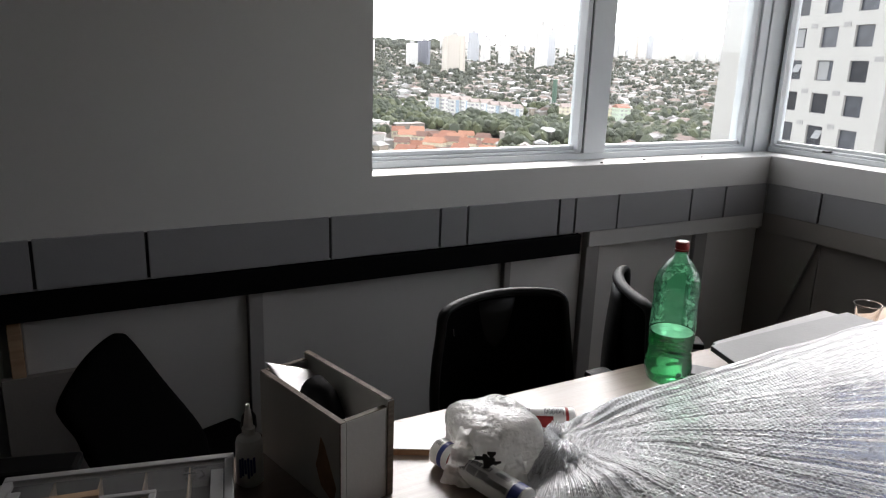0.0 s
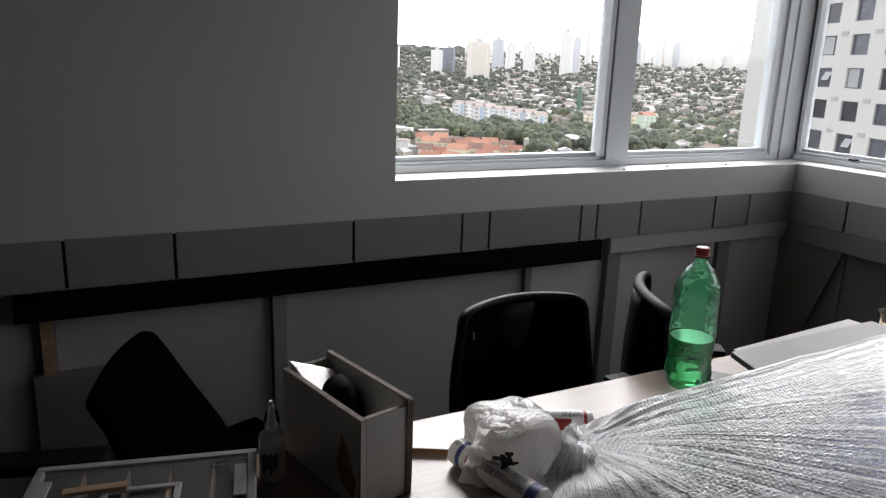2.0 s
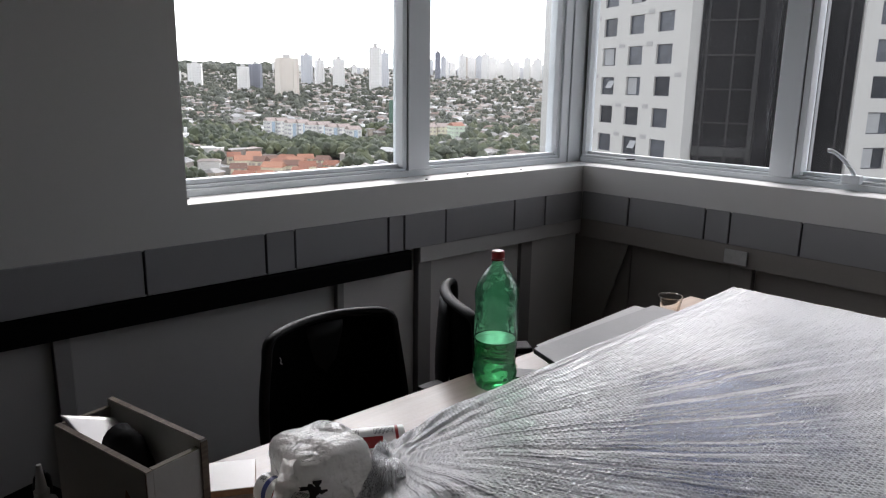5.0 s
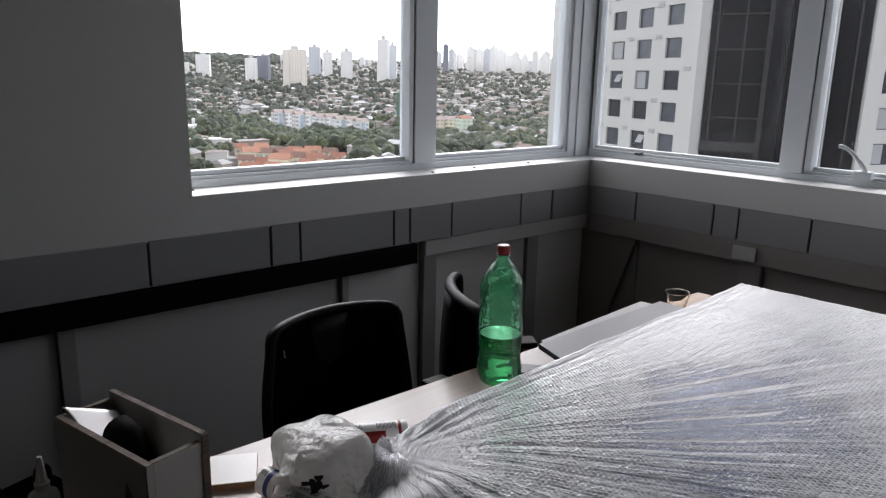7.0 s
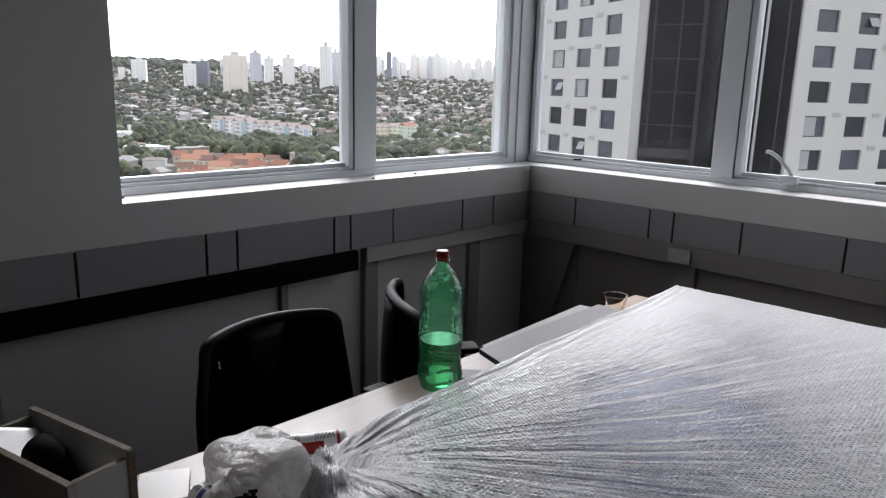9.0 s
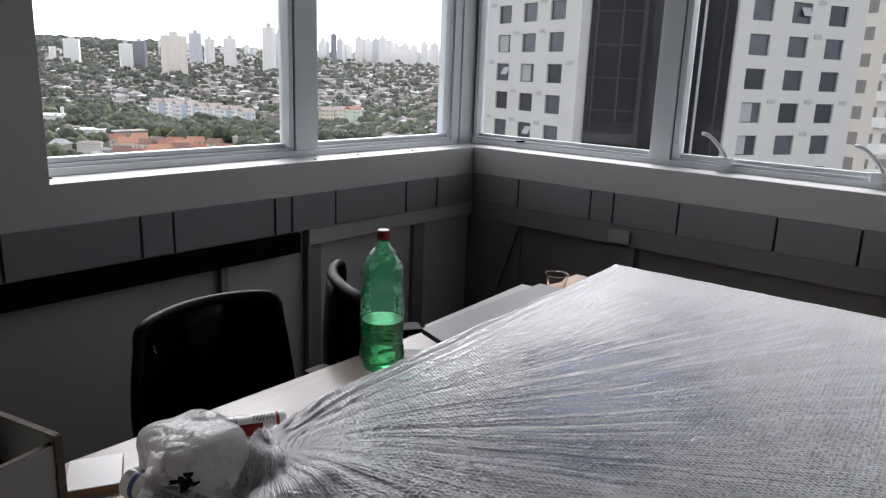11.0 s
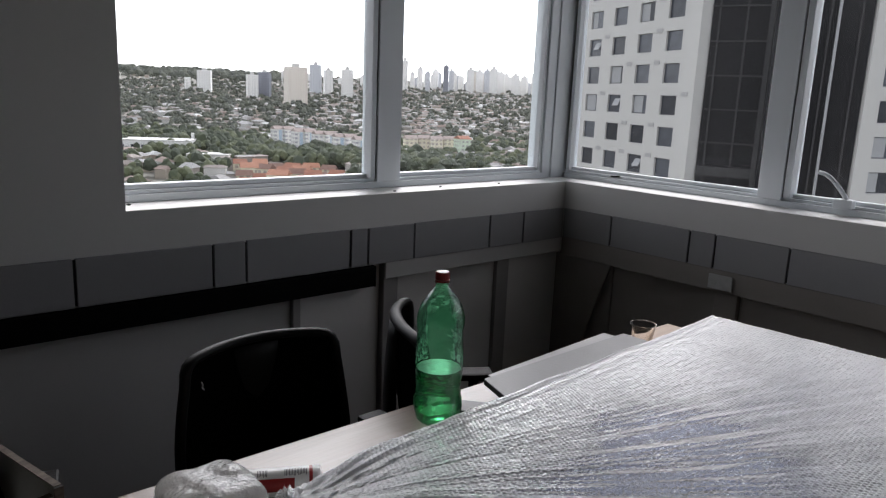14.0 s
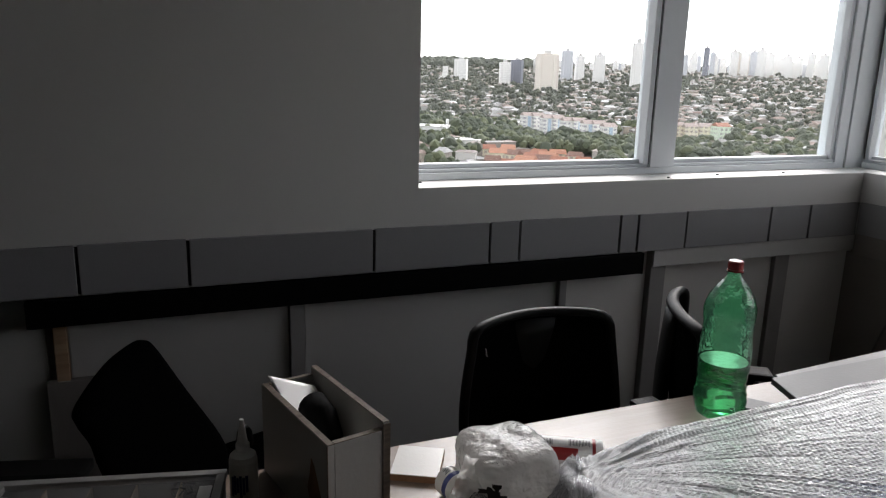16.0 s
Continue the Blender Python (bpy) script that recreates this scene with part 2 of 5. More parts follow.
part("outlet_plate", boxes((3.981, 3.9895, 3.158, 3.254, 0.765, 0.822), w=0.003), material("pale_metal_plate", (0.45, 0.45, 0.44), 0.4, vary=0.3, scale=40), east, "worn pale outlet plate")

trunking = thing("cable_trunking", "long matt black cable trunking fixed under the grey band", "trunking", pose(1.96, 3.99, 0.79))
bm = boxes((-0.967, 0.967, -0.014, 0.012, -0.035, 0.040), w=0.003)
part("body", bm, BLACK_BAR, trunking)
part("end_cap", boxes((0.967, 0.973, -0.015, 0.012, -0.036, 0.041), w=0.001, seg=1), BLACK_BAR, trunking)

# ---- windows ----
GLASS_PANE = bpy.data.materials.new("window_glass")
GLASS_PANE.use_nodes = True
gn, gl = GLASS_PANE.node_tree.nodes, GLASS_PANE.node_tree.links
gn.remove(gn["Principled BSDF"])
clear, gloss, gmix, fres = gn.new("ShaderNodeBsdfTransparent"), gn.new("ShaderNodeBsdfGlossy"), gn.new("ShaderNodeMixShader"), gn.new("ShaderNodeFresnel")
clear.inputs["Color"].default_value = (0.93, 0.95, 0.95, 1)
gloss.inputs["Roughness"].default_value = 0.01
fres.inputs["IOR"].default_value = 1.25
gl.new(fres.outputs[0], gmix.inputs[0])
gl.new(clear.outputs[0], gmix.inputs[1])
gl.new(gloss.outputs[0], gmix.inputs[2])
# a thin, uneven veil on the panes, added to stand in for distance haze
veil, veiled, dtex, dband, dco = gn.new("ShaderNodeBsdfTranslucent"), gn.new("ShaderNodeMixShader"), gn.new("ShaderNodeTexNoise"), gn.new("ShaderNodeMapRange"), gn.new("ShaderNodeTexCoord")
veil.inputs["Color"].default_value = (0.80, 0.80, 0.79, 1)
dtex.inputs["Scale"].default_value, dtex.inputs["Detail"].default_value = 2.2, 6
dband.inputs["From Min"].default_value, dband.inputs["From Max"].default_value = 0.3, 0.7
dband.inputs["To Min"].default_value, dband.inputs["To Max"].default_value = 0.001, 0.007
gl.new(dco.outputs["Object"], dtex.inputs["Vector"])
gl.new(dtex.outputs["Fac"], dband.inputs["Value"])
gl.new(dband.outputs[0], veiled.inputs[0])
gl.new(gmix.outputs[0], veiled.inputs[1])
gl.new(veil.outputs[0], veiled.inputs[2])
gl.new(veiled.outputs[0], gn["Material Output"].inputs["Surface"])


def pane(name, bm, parent):
    ob = part(name, bm, GLASS_PANE, parent)
    ob.visible_shadow = False
    return ob


window_n = thing("window_1", "white aluminium sliding window with two panes over a white sill", "window", pose(OPEN_X, 4.0, SILL_Z), kind="structure")
window_e = thing("window_2", "white aluminium window with awning sashes meeting the corner post", "window", pose(4.0, OPEN_Y, SILL_Z), kind="structure")


def fit_in(ob, parent):
    ob.parent = parent
    ob.matrix_parent_inverse = parent.matrix_world.inverted()
    return ob


bpy.context.view_layer.update()


def frame_piece(name, parent, *sizes, mat=ALU, w=0.0015, label=""):
    return fit_in(part(name, boxes(*sizes, w=w, seg=1), mat, None, label), parent)


# sills
frame_piece("window_sill", window_n, (OPEN_X, 4.14, 4.0003, 4.299, 1.07, SILL_Z), mat=SILL)
frame_piece("window_sill", window_e, (4.0003, 4.14, OPEN_Y, 4.0, 1.07, SILL_Z + 0.001), mat=SILL)
# north: base track with two ribs, jamb, mullion and sashes
frame_piece("window_frame", window_n, (OPEN_X, 4.0, 4.14, 4.24, SILL_Z, 1.114), (OPEN_X, 4.0, 4.152, 4.165, 1.114, 1.126), (OPEN_X, 4.0, 4.185, 4.225, 1.114, 1.124))
frame_piece("window_frame", window_n, (OPEN_X, 4.0, 4.14, 4.24, HEAD - 0.06, HEAD))
frame_piece("window_frame", window_n, (OPEN_X, OPEN_X + 0.03, 4.14, 4.24, 1.115, HEAD - 0.06))
frame_piece("mullion", window_n, (3.044, 3.154, 4.135, 4.235, 1.115, HEAD - 0.06))
frame_piece("gasket", window_n, (3.0385, 3.0435, 4.143, 4.20, 1.127, HEAD - 0.06), mat=RUBBER, w=0)
frame_piece("sash_stile", window_n, (3.016, 3.038, 4.139, 4.20, 1.127, HEAD - 0.06))
frame_piece("sash_rail", window_n, (OPEN_X + 0.031, 3.0175, 4.166, 4.20, 1.1265, 1.142))
frame_piece("sash_rail", window_n, (3.155, 3.9795, 4.166, 4.20, 1.1265, 1.141))
frame_piece("sash_stile", window_n, (3.980, 3.9995, 4.155, 4.20, 1.1265, HEAD - 0.06))
fit_in(pane("pane", boxes((OPEN_X + 0.03, 3.019, 4.180, 4.184, 1.140, HEAD - 0.06)), None), window_n)
fit_in(pane("pane", boxes((3.154, 3.981, 4.180, 4.184, 1.139, HEAD - 0.06)), None), window_n)
# corner post
frame_piece("corner_post", window_n, (4.0005, 4.055, 4.145, 4.24, SILL_Z, HEAD))
frame_piece("gasket", window_n, (4.168, 4.179, 4.136, 4.22, SILL_Z, HEAD), mat=RUBBER, w=0)
frame_piece("corner_post", window_n, (4.0565, 4.1675, 4.138, 4.24, SILL_Z, HEAD))
frame_piece("corner_post", window_n, (4.1795, 4.24, 4.132, 4.24, SILL_Z, HEAD))
# east
frame_piece("window_frame", window_e, (4.14, 4.24, OPEN_Y, 4.129, SILL_Z, 1.114), (4.152, 4.165, OPEN_Y, 4.129, 1.114, 1.126))
frame_piece("window_frame", window_e, (4.14, 4.24, OPEN_Y, 4.129, HEAD - 0.06, HEAD))
frame_piece("gasket", window_e, (4.15, 4.20, 4.1255, 4.129, 1.127, HEAD - 0.06), mat=RUBBER, w=0)
frame_piece("sash_stile", window_e, (4.148, 4.20, 4.105, 4.125, 1.127, HEAD - 0.06))
for y0 in (3.088,):
    frame_piece("mullion", window_e, (4.135, 4.235, y0, y0 + 0.092, 1.115, HEAD - 0.06))
    frame_piece("gasket", window_e, (4.143, 4.20, y0 - 0.0035, y0 - 0.0005, 1.127, HEAD - 0.06), mat=RUBBER, w=0)
    frame_piece("sash_stile", window_e, (4.139, 4.20, y0 - 0.029, y0 - 0.004, 1.127, HEAD - 0.06))
edges = [OPEN_Y, 3.059, 3.180, 4.105]
for a, b in zip(edges[::2], edges[1::2]):
    frame_piece("sash_rail", window_e, (4.166, 4.20, a, b, 1.127, 1.141))
    fit_in(pane("pane", boxes((4.180, 4.184, a - 0.002, b + 0.002, 1.139, HEAD - 0.06)), None), window_e)
# window handles: a base and a bent lever
for y0 in (2.87, 2.33):
    bm = boxes((4.112, 4.150, y0 - 0.035, y0 + 0.03, 1.115, 1.149), w=0.006)
    h = fit_in(part("window_handle", bm, ALU, None, "white bent window handle"), window_e)
    bm = tube(bmesh.new(), [(4.128, y0 - 0.012 + 0.105 * s, 1.148 + 0.085 * math.sin(s * math.pi / 2)) for s in [k / 8 for k in range(9)]], 0.0075)
    lever = part("lever", bm, ALU, None, "", smooth=True)
    lever.parent = h
# grit and bits left lying on the sills
for x, y in ((3.30, 4.06), (3.62, 4.05), (2.12, 4.10), (3.05, 4.03)):
    bm = bmesh.new()
    bmesh.ops.create_icosphere(bm, subdivisions=1, radius=0.005, matrix=pose(x, y, SILL_Z + 0.002) @ Matrix.Diagonal((1.6, 1, 0.6, 1)))
    tagged(part("plaster_crumb", bm, GAP), "small dark crumb lying on the white sill", "debris", "crumbs on the sill")
bm = tube(bmesh.new(), [(4.147, 3.86, 1.122), (4.147, 3.835, 1.123), (4.146, 3.815, 1.126)], 0.004, 6)
tagged(part("window_catch", bm, BLACK_BAR), "small black metal catch lying on the sill", "catch")

# ---- table and chairs ----
TABLE_Z = 0.745
table = thing("meeting_table", "long pale laminate meeting table with brown edges", "table", pose(2.25, 2.52, 0))
part("tabletop", boxes((-1.30, 1.235, -0.62, 0.59, TABLE_Z - 0.025, TABLE_Z), w=0.0015, seg=1), TABLETOP, table)
part("edge_band", boxes((-1.302, 1.237, 0.5905, 0.5925, TABLE_Z - 0.026, TABLE_Z - 0.002)), TABLE_EDGE, table, "brown edge band")
part("edge_band", boxes((1.2355, 1.2375, -0.62, 0.59, TABLE_Z - 0.026, TABLE_Z - 0.002)), TABLE_EDGE, table, "brown edge band")
for x in (-1.15, 1.05):
    for y in (-0.5, 0.48):
        part("leg", boxes((x - 0.03, x + 0.03, y - 0.03, y + 0.03, 0, TABLE_Z - 0.0255), w=0.003), STEEL, table)


def backrest_point(u, v, width, height, bow, lean):
    """A point of a backrest panel: u across -1..1, v up 0..1; wider in the middle, bowed in plan, rounded at the top."""
    half = width / 2 * (0.90 + 0.10 * math.sin(math.pi * min(1, v * 1.15)))
    x = u * half
    z = v * height + 0.010 * (1 - u * u) * v
    y = bow * (u * u) - lean * v + 0.02 * math.sin(math.pi * v)
    return Vector((x, y, z))


def backrest_outline(n=120, p=15.0):
    """A rounded rectangle in u, v."""
    pts = []
    for k in range(n):
        a = 2 * math.pi * k / n
        c, s = math.cos(a), math.sin(a)
        r = (abs(c) ** p + abs(s) ** p) ** (-1 / p)
        pts.append((r * c, 0.5 + 0.5 * r * s))
    return pts


def drop_backrest(place):
    """A padded panel, broad at the head and narrowing to its foot, with rounded edges."""
    corners = ((0.027, 0.153), (0.047, 0.130), (0.080, 0.021), (0.120, -0.106), (0.118, -0.165), (0.085, -0.215), (-0.030, -0.245), (-0.130, -0.170), (-0.149, -0.064), (-0.150, -0.013), (-0.162, 0.035), (-0.155, 0.068), (-0.074, 0.127), (-0.004, 0.153))
    pts, n = [], len(corners)
    for k in range(n):
        a, b, c, d = (Vector(corners[(k + q) % n]) for q in (-1, 0, 1, 2))
        for t in (0, 0.2, 0.4, 0.6, 0.8):
            pts.append(0.5 * (2 * b + (c - a) * t + (2 * a - 5 * b + 4 * c - d) * t * t + (3 * b - a - 3 * c + d) * t ** 3))
    mid = sum(pts, Vector((0, 0))) / len(pts)
    bm, prev = bmesh.new(), None
    for inset, depth in ((0.0, 0.016), (0.86, 0.016), (0.95, 0.013), (0.99, 0.007), (1.0, 0.0), (0.99, -0.007), (0.95, -0.012), (0.86, -0.014), (0.0, -0.006)):
        ring = [bm.verts.new(place @ Vector((*(mid + (p - mid) * inset), 0)).xzy + (place.to_3x3() @ Vector((0, depth, 0)))) for p in pts] if inset else [bm.verts.new(place @ Vector((mid.x, depth, mid.y)))]
        if prev:
            m = len(pts)
            for k in range(m):
                quad = [prev[k % len(prev)], prev[(k + 1) % len(prev)], ring[(k + 1) % len(ring)], ring[k % len(ring)]]
                bm.faces.new(list(dict.fromkeys(quad)))
        prev = ring
    return bm


def office_chair(label, m, back=None, arms=None, arm_z=0.63, bow=-0.055, width=0.42, height=0.445, back_z=0.42):
    """A task chair that faces its own -y: shell, mesh panel, uprights, seat, arms, column and five-star base."""
    ch = thing("office_chair", label, "chair", m, group="chairs at the table")
    out = backrest_outline()
    place = m.inverted() @ back if back is not None else Matrix.Translation((0, 0.21, back_z))
    if back is not None:
        part("backrest", drop_backrest(place), CHAIR_FABRIC, ch, "plain black drop-shaped back", smooth=True)
    else:
        # frame: a rounded bar round the outline
        loop = [place @ backrest_point(u * 0.965, 0.02 + v * 0.96, width, height, bow, -0.07) for u, v in out]
        bm = bmesh.new()
        rings = []
        n = len(loop)
        centre = sum(loop, Vector()) / n
        for k, p in enumerate(loop):
            d = (loop[(k + 1) % n] - loop[k - 1]).normalized()
            side = (p - centre).normalized()
            side = (side - d * side.dot(d)).normalized()
            up = d.cross(side)
            rings.append([bm.verts.new(p + side * 0.011 * math.cos(a) + up * 0.016 * math.sin(a)) for a in [2 * math.pi * j / 8 for j in range(8)]])
        for k in range(n):
            a, b = rings[k], rings[(k + 1) % n]
            for j in range(8):
                bm.faces.new((a[j], a[(j + 1) % 8], b[(j + 1) % 8], b[j]))
        part("back_frame", bm, CHAIR_FRAME, ch, smooth=True)
        # the stretched fabric, with thickness
        bm = bmesh.new()
        N = 14
        layers = []
        for off in (0.004, -0.004):
            g = []
            for j in range(N + 1):
                row = []
                for i in range(N + 1):
                    u, v = -1 + 2 * i / N, j / N
                    p = 15.0
                    big = max(abs(u), abs(2 * v - 1), 1e-6)
                    r = (abs(u / big) ** p + abs((2 * v - 1) / big) ** p) ** (-1 / p) if big > 1e-4 else 1.0
                    uu, vv = u * r * 0.97, 0.5 + (v - 0.5) * r * 0.97
                    q = backrest_point(uu * 0.965, 0.02 + vv * 0.96, width, height, bow, -0.07)
                    q.y += off
                    row.append(bm.verts.new(place @ q))
                g.append(row)
            layers.append(g)
        for g in layers:
            for j in range(N):
                for i in range(N):
                    bm.faces.new((g[j][i], g[j][i + 1], g[j + 1][i + 1], g[j + 1][i]))
        part("backrest", bm, CHAIR_FABRIC, ch, "black mesh back", smooth=True)
    # back support, seat, arms, column, base
    bm = tube(bmesh.new(), [place @ Vector((0, 0.09 if back is None else 0.03, 0.02)), Vector((0, 0.27, 0.41)), Vector((0, 0.17, 0.40)), Vector((0, 0.0, 0.40))], 0.022)
    part("back_support", bm, CHAIR_FRAME, ch)
    if back is None:
        bm, prev = bmesh.new(), None
        for k in range(13):
            v = k / 12 * 0.97
            c = Vector((0, 0.07 * v + 0.02 * math.sin(math.pi * v) - 0.002 + 0.062 * (1 - v) ** 1.2, height * v))
            ring = [bm.verts.new(place @ (c + Vector((0.062 * math.cos(a), 0.018 * math.sin(a), 0)))) for a in [2 * math.pi * q / 12 for q in range(12)]]
            for q in range(12):
                if prev:
                    bm.faces.new((prev[q], prev[(q + 1) % 12], ring[(q + 1) % 12], ring[q]))
            if k in (0, 12):
                bm.faces.new(ring)
            prev = ring
        part("spine", bm, CHAIR_FRAME, ch, smooth=True)
    bm = boxes((-0.235, 0.235, -0.26, 0.20, 0.415, 0.475), w=0.022, seg=3)
    part("seat", bm, CHAIR_FABRIC, ch, smooth=True)
    for k, s in enumerate((-1, 1)):
        rest = Matrix.Translation((s * 0.265, 0.01, arm_z)) if arms is None else m.inverted() @ arms[k]
        root, top = Vector((s * 0.20, 0.02, 0.41)), rest @ Vector((0, 0, -0.002))
        bm = tube(bmesh.new(), [root, Vector((top.x, top.y, 0.44)), top], 0.016)
        part("arm_post", bm, CHAIR_FRAME, ch)
        bm = boxes((-0.035, 0.035, -0.11, 0.11, 0.0, 0.022), w=0.009)
        bmesh.ops.transform(bm, matrix=rest, verts=bm.verts)
        part("armrest", bm, CHAIR_FRAME, ch)
    part("column", lathe([(0.026, 0.09), (0.026, 0.25), (0.018, 0.25), (0.018, 0.415)], 16), CHAIR_FRAME, ch)
    for k in range(5):
        a = 2 * math.pi * k / 5
        bm = tube(bmesh.new(), [(0.02 * math.cos(a), 0.02 * math.sin(a), 0.10), (0.28 * math.cos(a), 0.28 * math.sin(a), 0.068)], 0.016, 8)
        leg = part("base_arm", bm, CHAIR_FRAME, ch)
        bm = lathe([(0.0, -0.018), (0.024, -0.018), (0.028, 0), (0.024, 0.018), (0.0, 0.018)], 14, None, pose(0.28 * math.cos(a), 0.28 * math.sin(a), 0.028, 90, 0, math.degrees(a)))
        part("castor", bm, CHAIR_FRAME, leg)
    return ch


office_chair("black mesh-backed office chair facing the table", pose(2.160, 3.105, 0, 0, 0, 0), height=0.457, width=0.43, arms=(pose(1.895, 3.10, 0.60), pose(2.375, 3.12, 0.672)))
thread = tagged(part("loose_thread", tube(bmesh.new(), [(2.004 + 0.003 * math.sin(k * 1.9) + 0.0018 * k, 3.350, 0.850 - 0.0055 * k) for k in range(11)], 0.0011, 6), WHITE_PLASTIC), "short white thread stuck to the black chair back", "thread")
office_chair("black office chair turned side-on behind the green bottle", pose(2.745, 3.156, 0, 0, 0, 57), height=0.468, width=0.44, arms=(pose(2.60, 2.93, 0.60, 0, 0, 57), pose(2.86, 3.37, 0.62, 0, 0, 57) @ Matrix.Diagonal((1, 0.5, 1, 1))))
TILTED = Matrix(((0.819, -0.505, -0.272, 1.30), (0.573, 0.721, 0.388, 3.46), (0.0, -0.474, 0.881, 0.72), (0, 0, 0, 1)))
office_chair("black office chair with its backrest twisted over sideways", pose(1.42, 3.52, 0, 0, 0, 20), back=TILTED, arms=(pose(1.075, 3.32, 0.685, 0, 0, 75), pose(1.668, 3.33, 0.685, 0, 0, 75) @ Matrix.Diagonal((1, 0.5, 1, 1))))

# ---- bubble-wrapped slab ----
KNOT = (-0.045, -0.01)                       # where the film is gathered, from the slab's corner
BUBBLE = bpy.data.materials.new("bubble_wrap")
BUBBLE.use_nodes = True
bn, bl = BUBBLE.node_tree.nodes, BUBBLE.node_tree.links
bn.remove(bn["Principled BSDF"])


def math_node(kind, a, b=0.0):
    n = bn.new("ShaderNodeMath")
    n.operation = kind
    for k, v in ((0, a), (1, b)):
        if isinstance(v, (int, float)):
            n.inputs[k].default_value = v
        else:
            bl.new(v, n.inputs[k])
    return n.outputs[0]


bco, bsep = bn.new("ShaderNodeTexCoord"), bn.new("ShaderNodeSeparateXYZ")
wri, cloud, grit = bn.new("ShaderNodeTexNoise"), bn.new("ShaderNodeTexNoise"), bn.new("ShaderNodeTexNoise")
grit.inputs["Scale"].default_value, grit.inputs["Detail"].default_value = 330, 2
wri.inputs["Scale"].default_value, wri.inputs["Detail"].default_value = 85, 6
cloud.inputs["Scale"].default_value, cloud.inputs["Detail"].default_value = 3.2, 4
for tex in (wri, cloud, grit):
    bl.new(bco.outputs["Object"], tex.inputs["Vector"])
bl.new(bco.outputs["Object"], bsep.inputs[0])
kx, ky = math_node('SUBTRACT', bsep.outputs[0], KNOT[0]), math_node('SUBTRACT', bsep.outputs[1], KNOT[1])
reach = math_node('SQRT', math_node('ADD', math_node('MULTIPLY', kx, kx), math_node('MULTIPLY', ky, ky)))
angle = math_node('ARCTAN2', ky, kx)
fanv, fant = bn.new("ShaderNodeCombineXYZ"), bn.new("ShaderNodeTexNoise")
bl.new(math_node('MULTIPLY', angle, 58.0), fanv.inputs[0])
bl.new(math_node('MULTIPLY', reach, 2.5), fanv.inputs[1])
bl.new(fanv.outputs[0], fant.inputs["Vector"])
fant.inputs["Scale"].default_value, fant.inputs["Detail"].default_value = 1.0, 3
fade = math_node('POWER', 0.17, reach)
pleats = math_node('MULTIPLY', math_node('MULTIPLY', fant.outputs["Fac"], fade), math_node('MINIMUM', math_node('MULTIPLY', reach, 22.0), 5.0))
relief = math_node('ADD', math_node('ADD', math_node('MULTIPLY', wri.outputs["Fac"], 0.45), math_node('MULTIPLY', grit.outputs["Fac"], 0.35)), math_node('MULTIPLY', pleats, 1.3))


def band(value, lo, hi, out):
    n = bn.new("ShaderNodeMapRange")
    n.interpolation_type = 'SMOOTHSTEP'
    for k, v in (("From Min", lo), ("From Max", hi), ("To Min", 0.0), ("To Max", out)):
        n.inputs[k].default_value = v
    bl.new(value, n.inputs["Value"])
    return n.outputs[0]


# creased film whitens at bubble rims, pleats, creases, gathered end; highlights painted in too
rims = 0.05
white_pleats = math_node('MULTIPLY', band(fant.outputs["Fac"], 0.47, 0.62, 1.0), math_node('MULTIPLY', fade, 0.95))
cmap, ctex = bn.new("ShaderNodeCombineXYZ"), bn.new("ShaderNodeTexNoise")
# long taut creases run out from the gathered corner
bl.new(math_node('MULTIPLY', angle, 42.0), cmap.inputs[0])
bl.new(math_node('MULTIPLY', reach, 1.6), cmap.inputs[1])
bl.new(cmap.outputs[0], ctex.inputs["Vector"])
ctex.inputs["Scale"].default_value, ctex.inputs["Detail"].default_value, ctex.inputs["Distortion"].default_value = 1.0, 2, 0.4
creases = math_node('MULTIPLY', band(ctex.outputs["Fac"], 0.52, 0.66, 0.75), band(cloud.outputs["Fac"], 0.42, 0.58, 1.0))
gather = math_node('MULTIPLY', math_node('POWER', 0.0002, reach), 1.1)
# film whiter along the slab's two far edges; x band paints in light
whiter_edges = math_node('ADD', band(bsep.outputs[1], -0.16, -0.05, 0.30), band(bsep.outputs[0], 1.15, 1.42, 0.28))
painted_white = math_node('ADD', math_node('ADD', math_node('ADD', rims, whiter_edges), white_pleats), math_node('ADD', math_node('ADD', creases, gather), band(grit.outputs["Fac"], 0.45, 0.72, 0.34)))
bbump = bn.new("ShaderNodeBump")
bbump.inputs["Strength"].default_value, bbump.inputs["Distance"].default_value = 0.9, 0.0016
bl.new(relief, bbump.inputs["Height"])
clear_film, milk, shine, edge = bn.new("ShaderNodeBsdfTransparent"), bn.new("ShaderNodeBsdfDiffuse"), bn.new("ShaderNodeBsdfGlossy"), bn.new("ShaderNodeFresnel")
clear_film.inputs["Color"].default_value = (0.95, 0.96, 0.97, 1)
milk.inputs["Color"].default_value = (0.92, 0.92, 0.93, 1)
shine.inputs["Roughness"].default_value = 0.13
edge.inputs["IOR"].default_value = 1.55
for sh in (milk, shine, edge):
    bl.new(bbump.outputs[0], sh.inputs["Normal"])
# clearer over the panel's middle; milkier round it, which also paints in brightness
mx, my = math_node('SUBTRACT', bsep.outputs[0], 0.50), math_node('SUBTRACT', bsep.outputs[1], -0.34)
off_mid = math_node('SQRT', math_node('ADD', math_node('MULTIPLY', mx, mx), math_node('MULTIPLY', math_node('MULTIPLY', my, my), 4.0)))
haze = math_node('ADD', band(math_node('ADD', off_mid, math_node('MULTIPLY', cloud.outputs["Fac"], 0.7)), 0.58, 0.95, 0.58), 0.08)
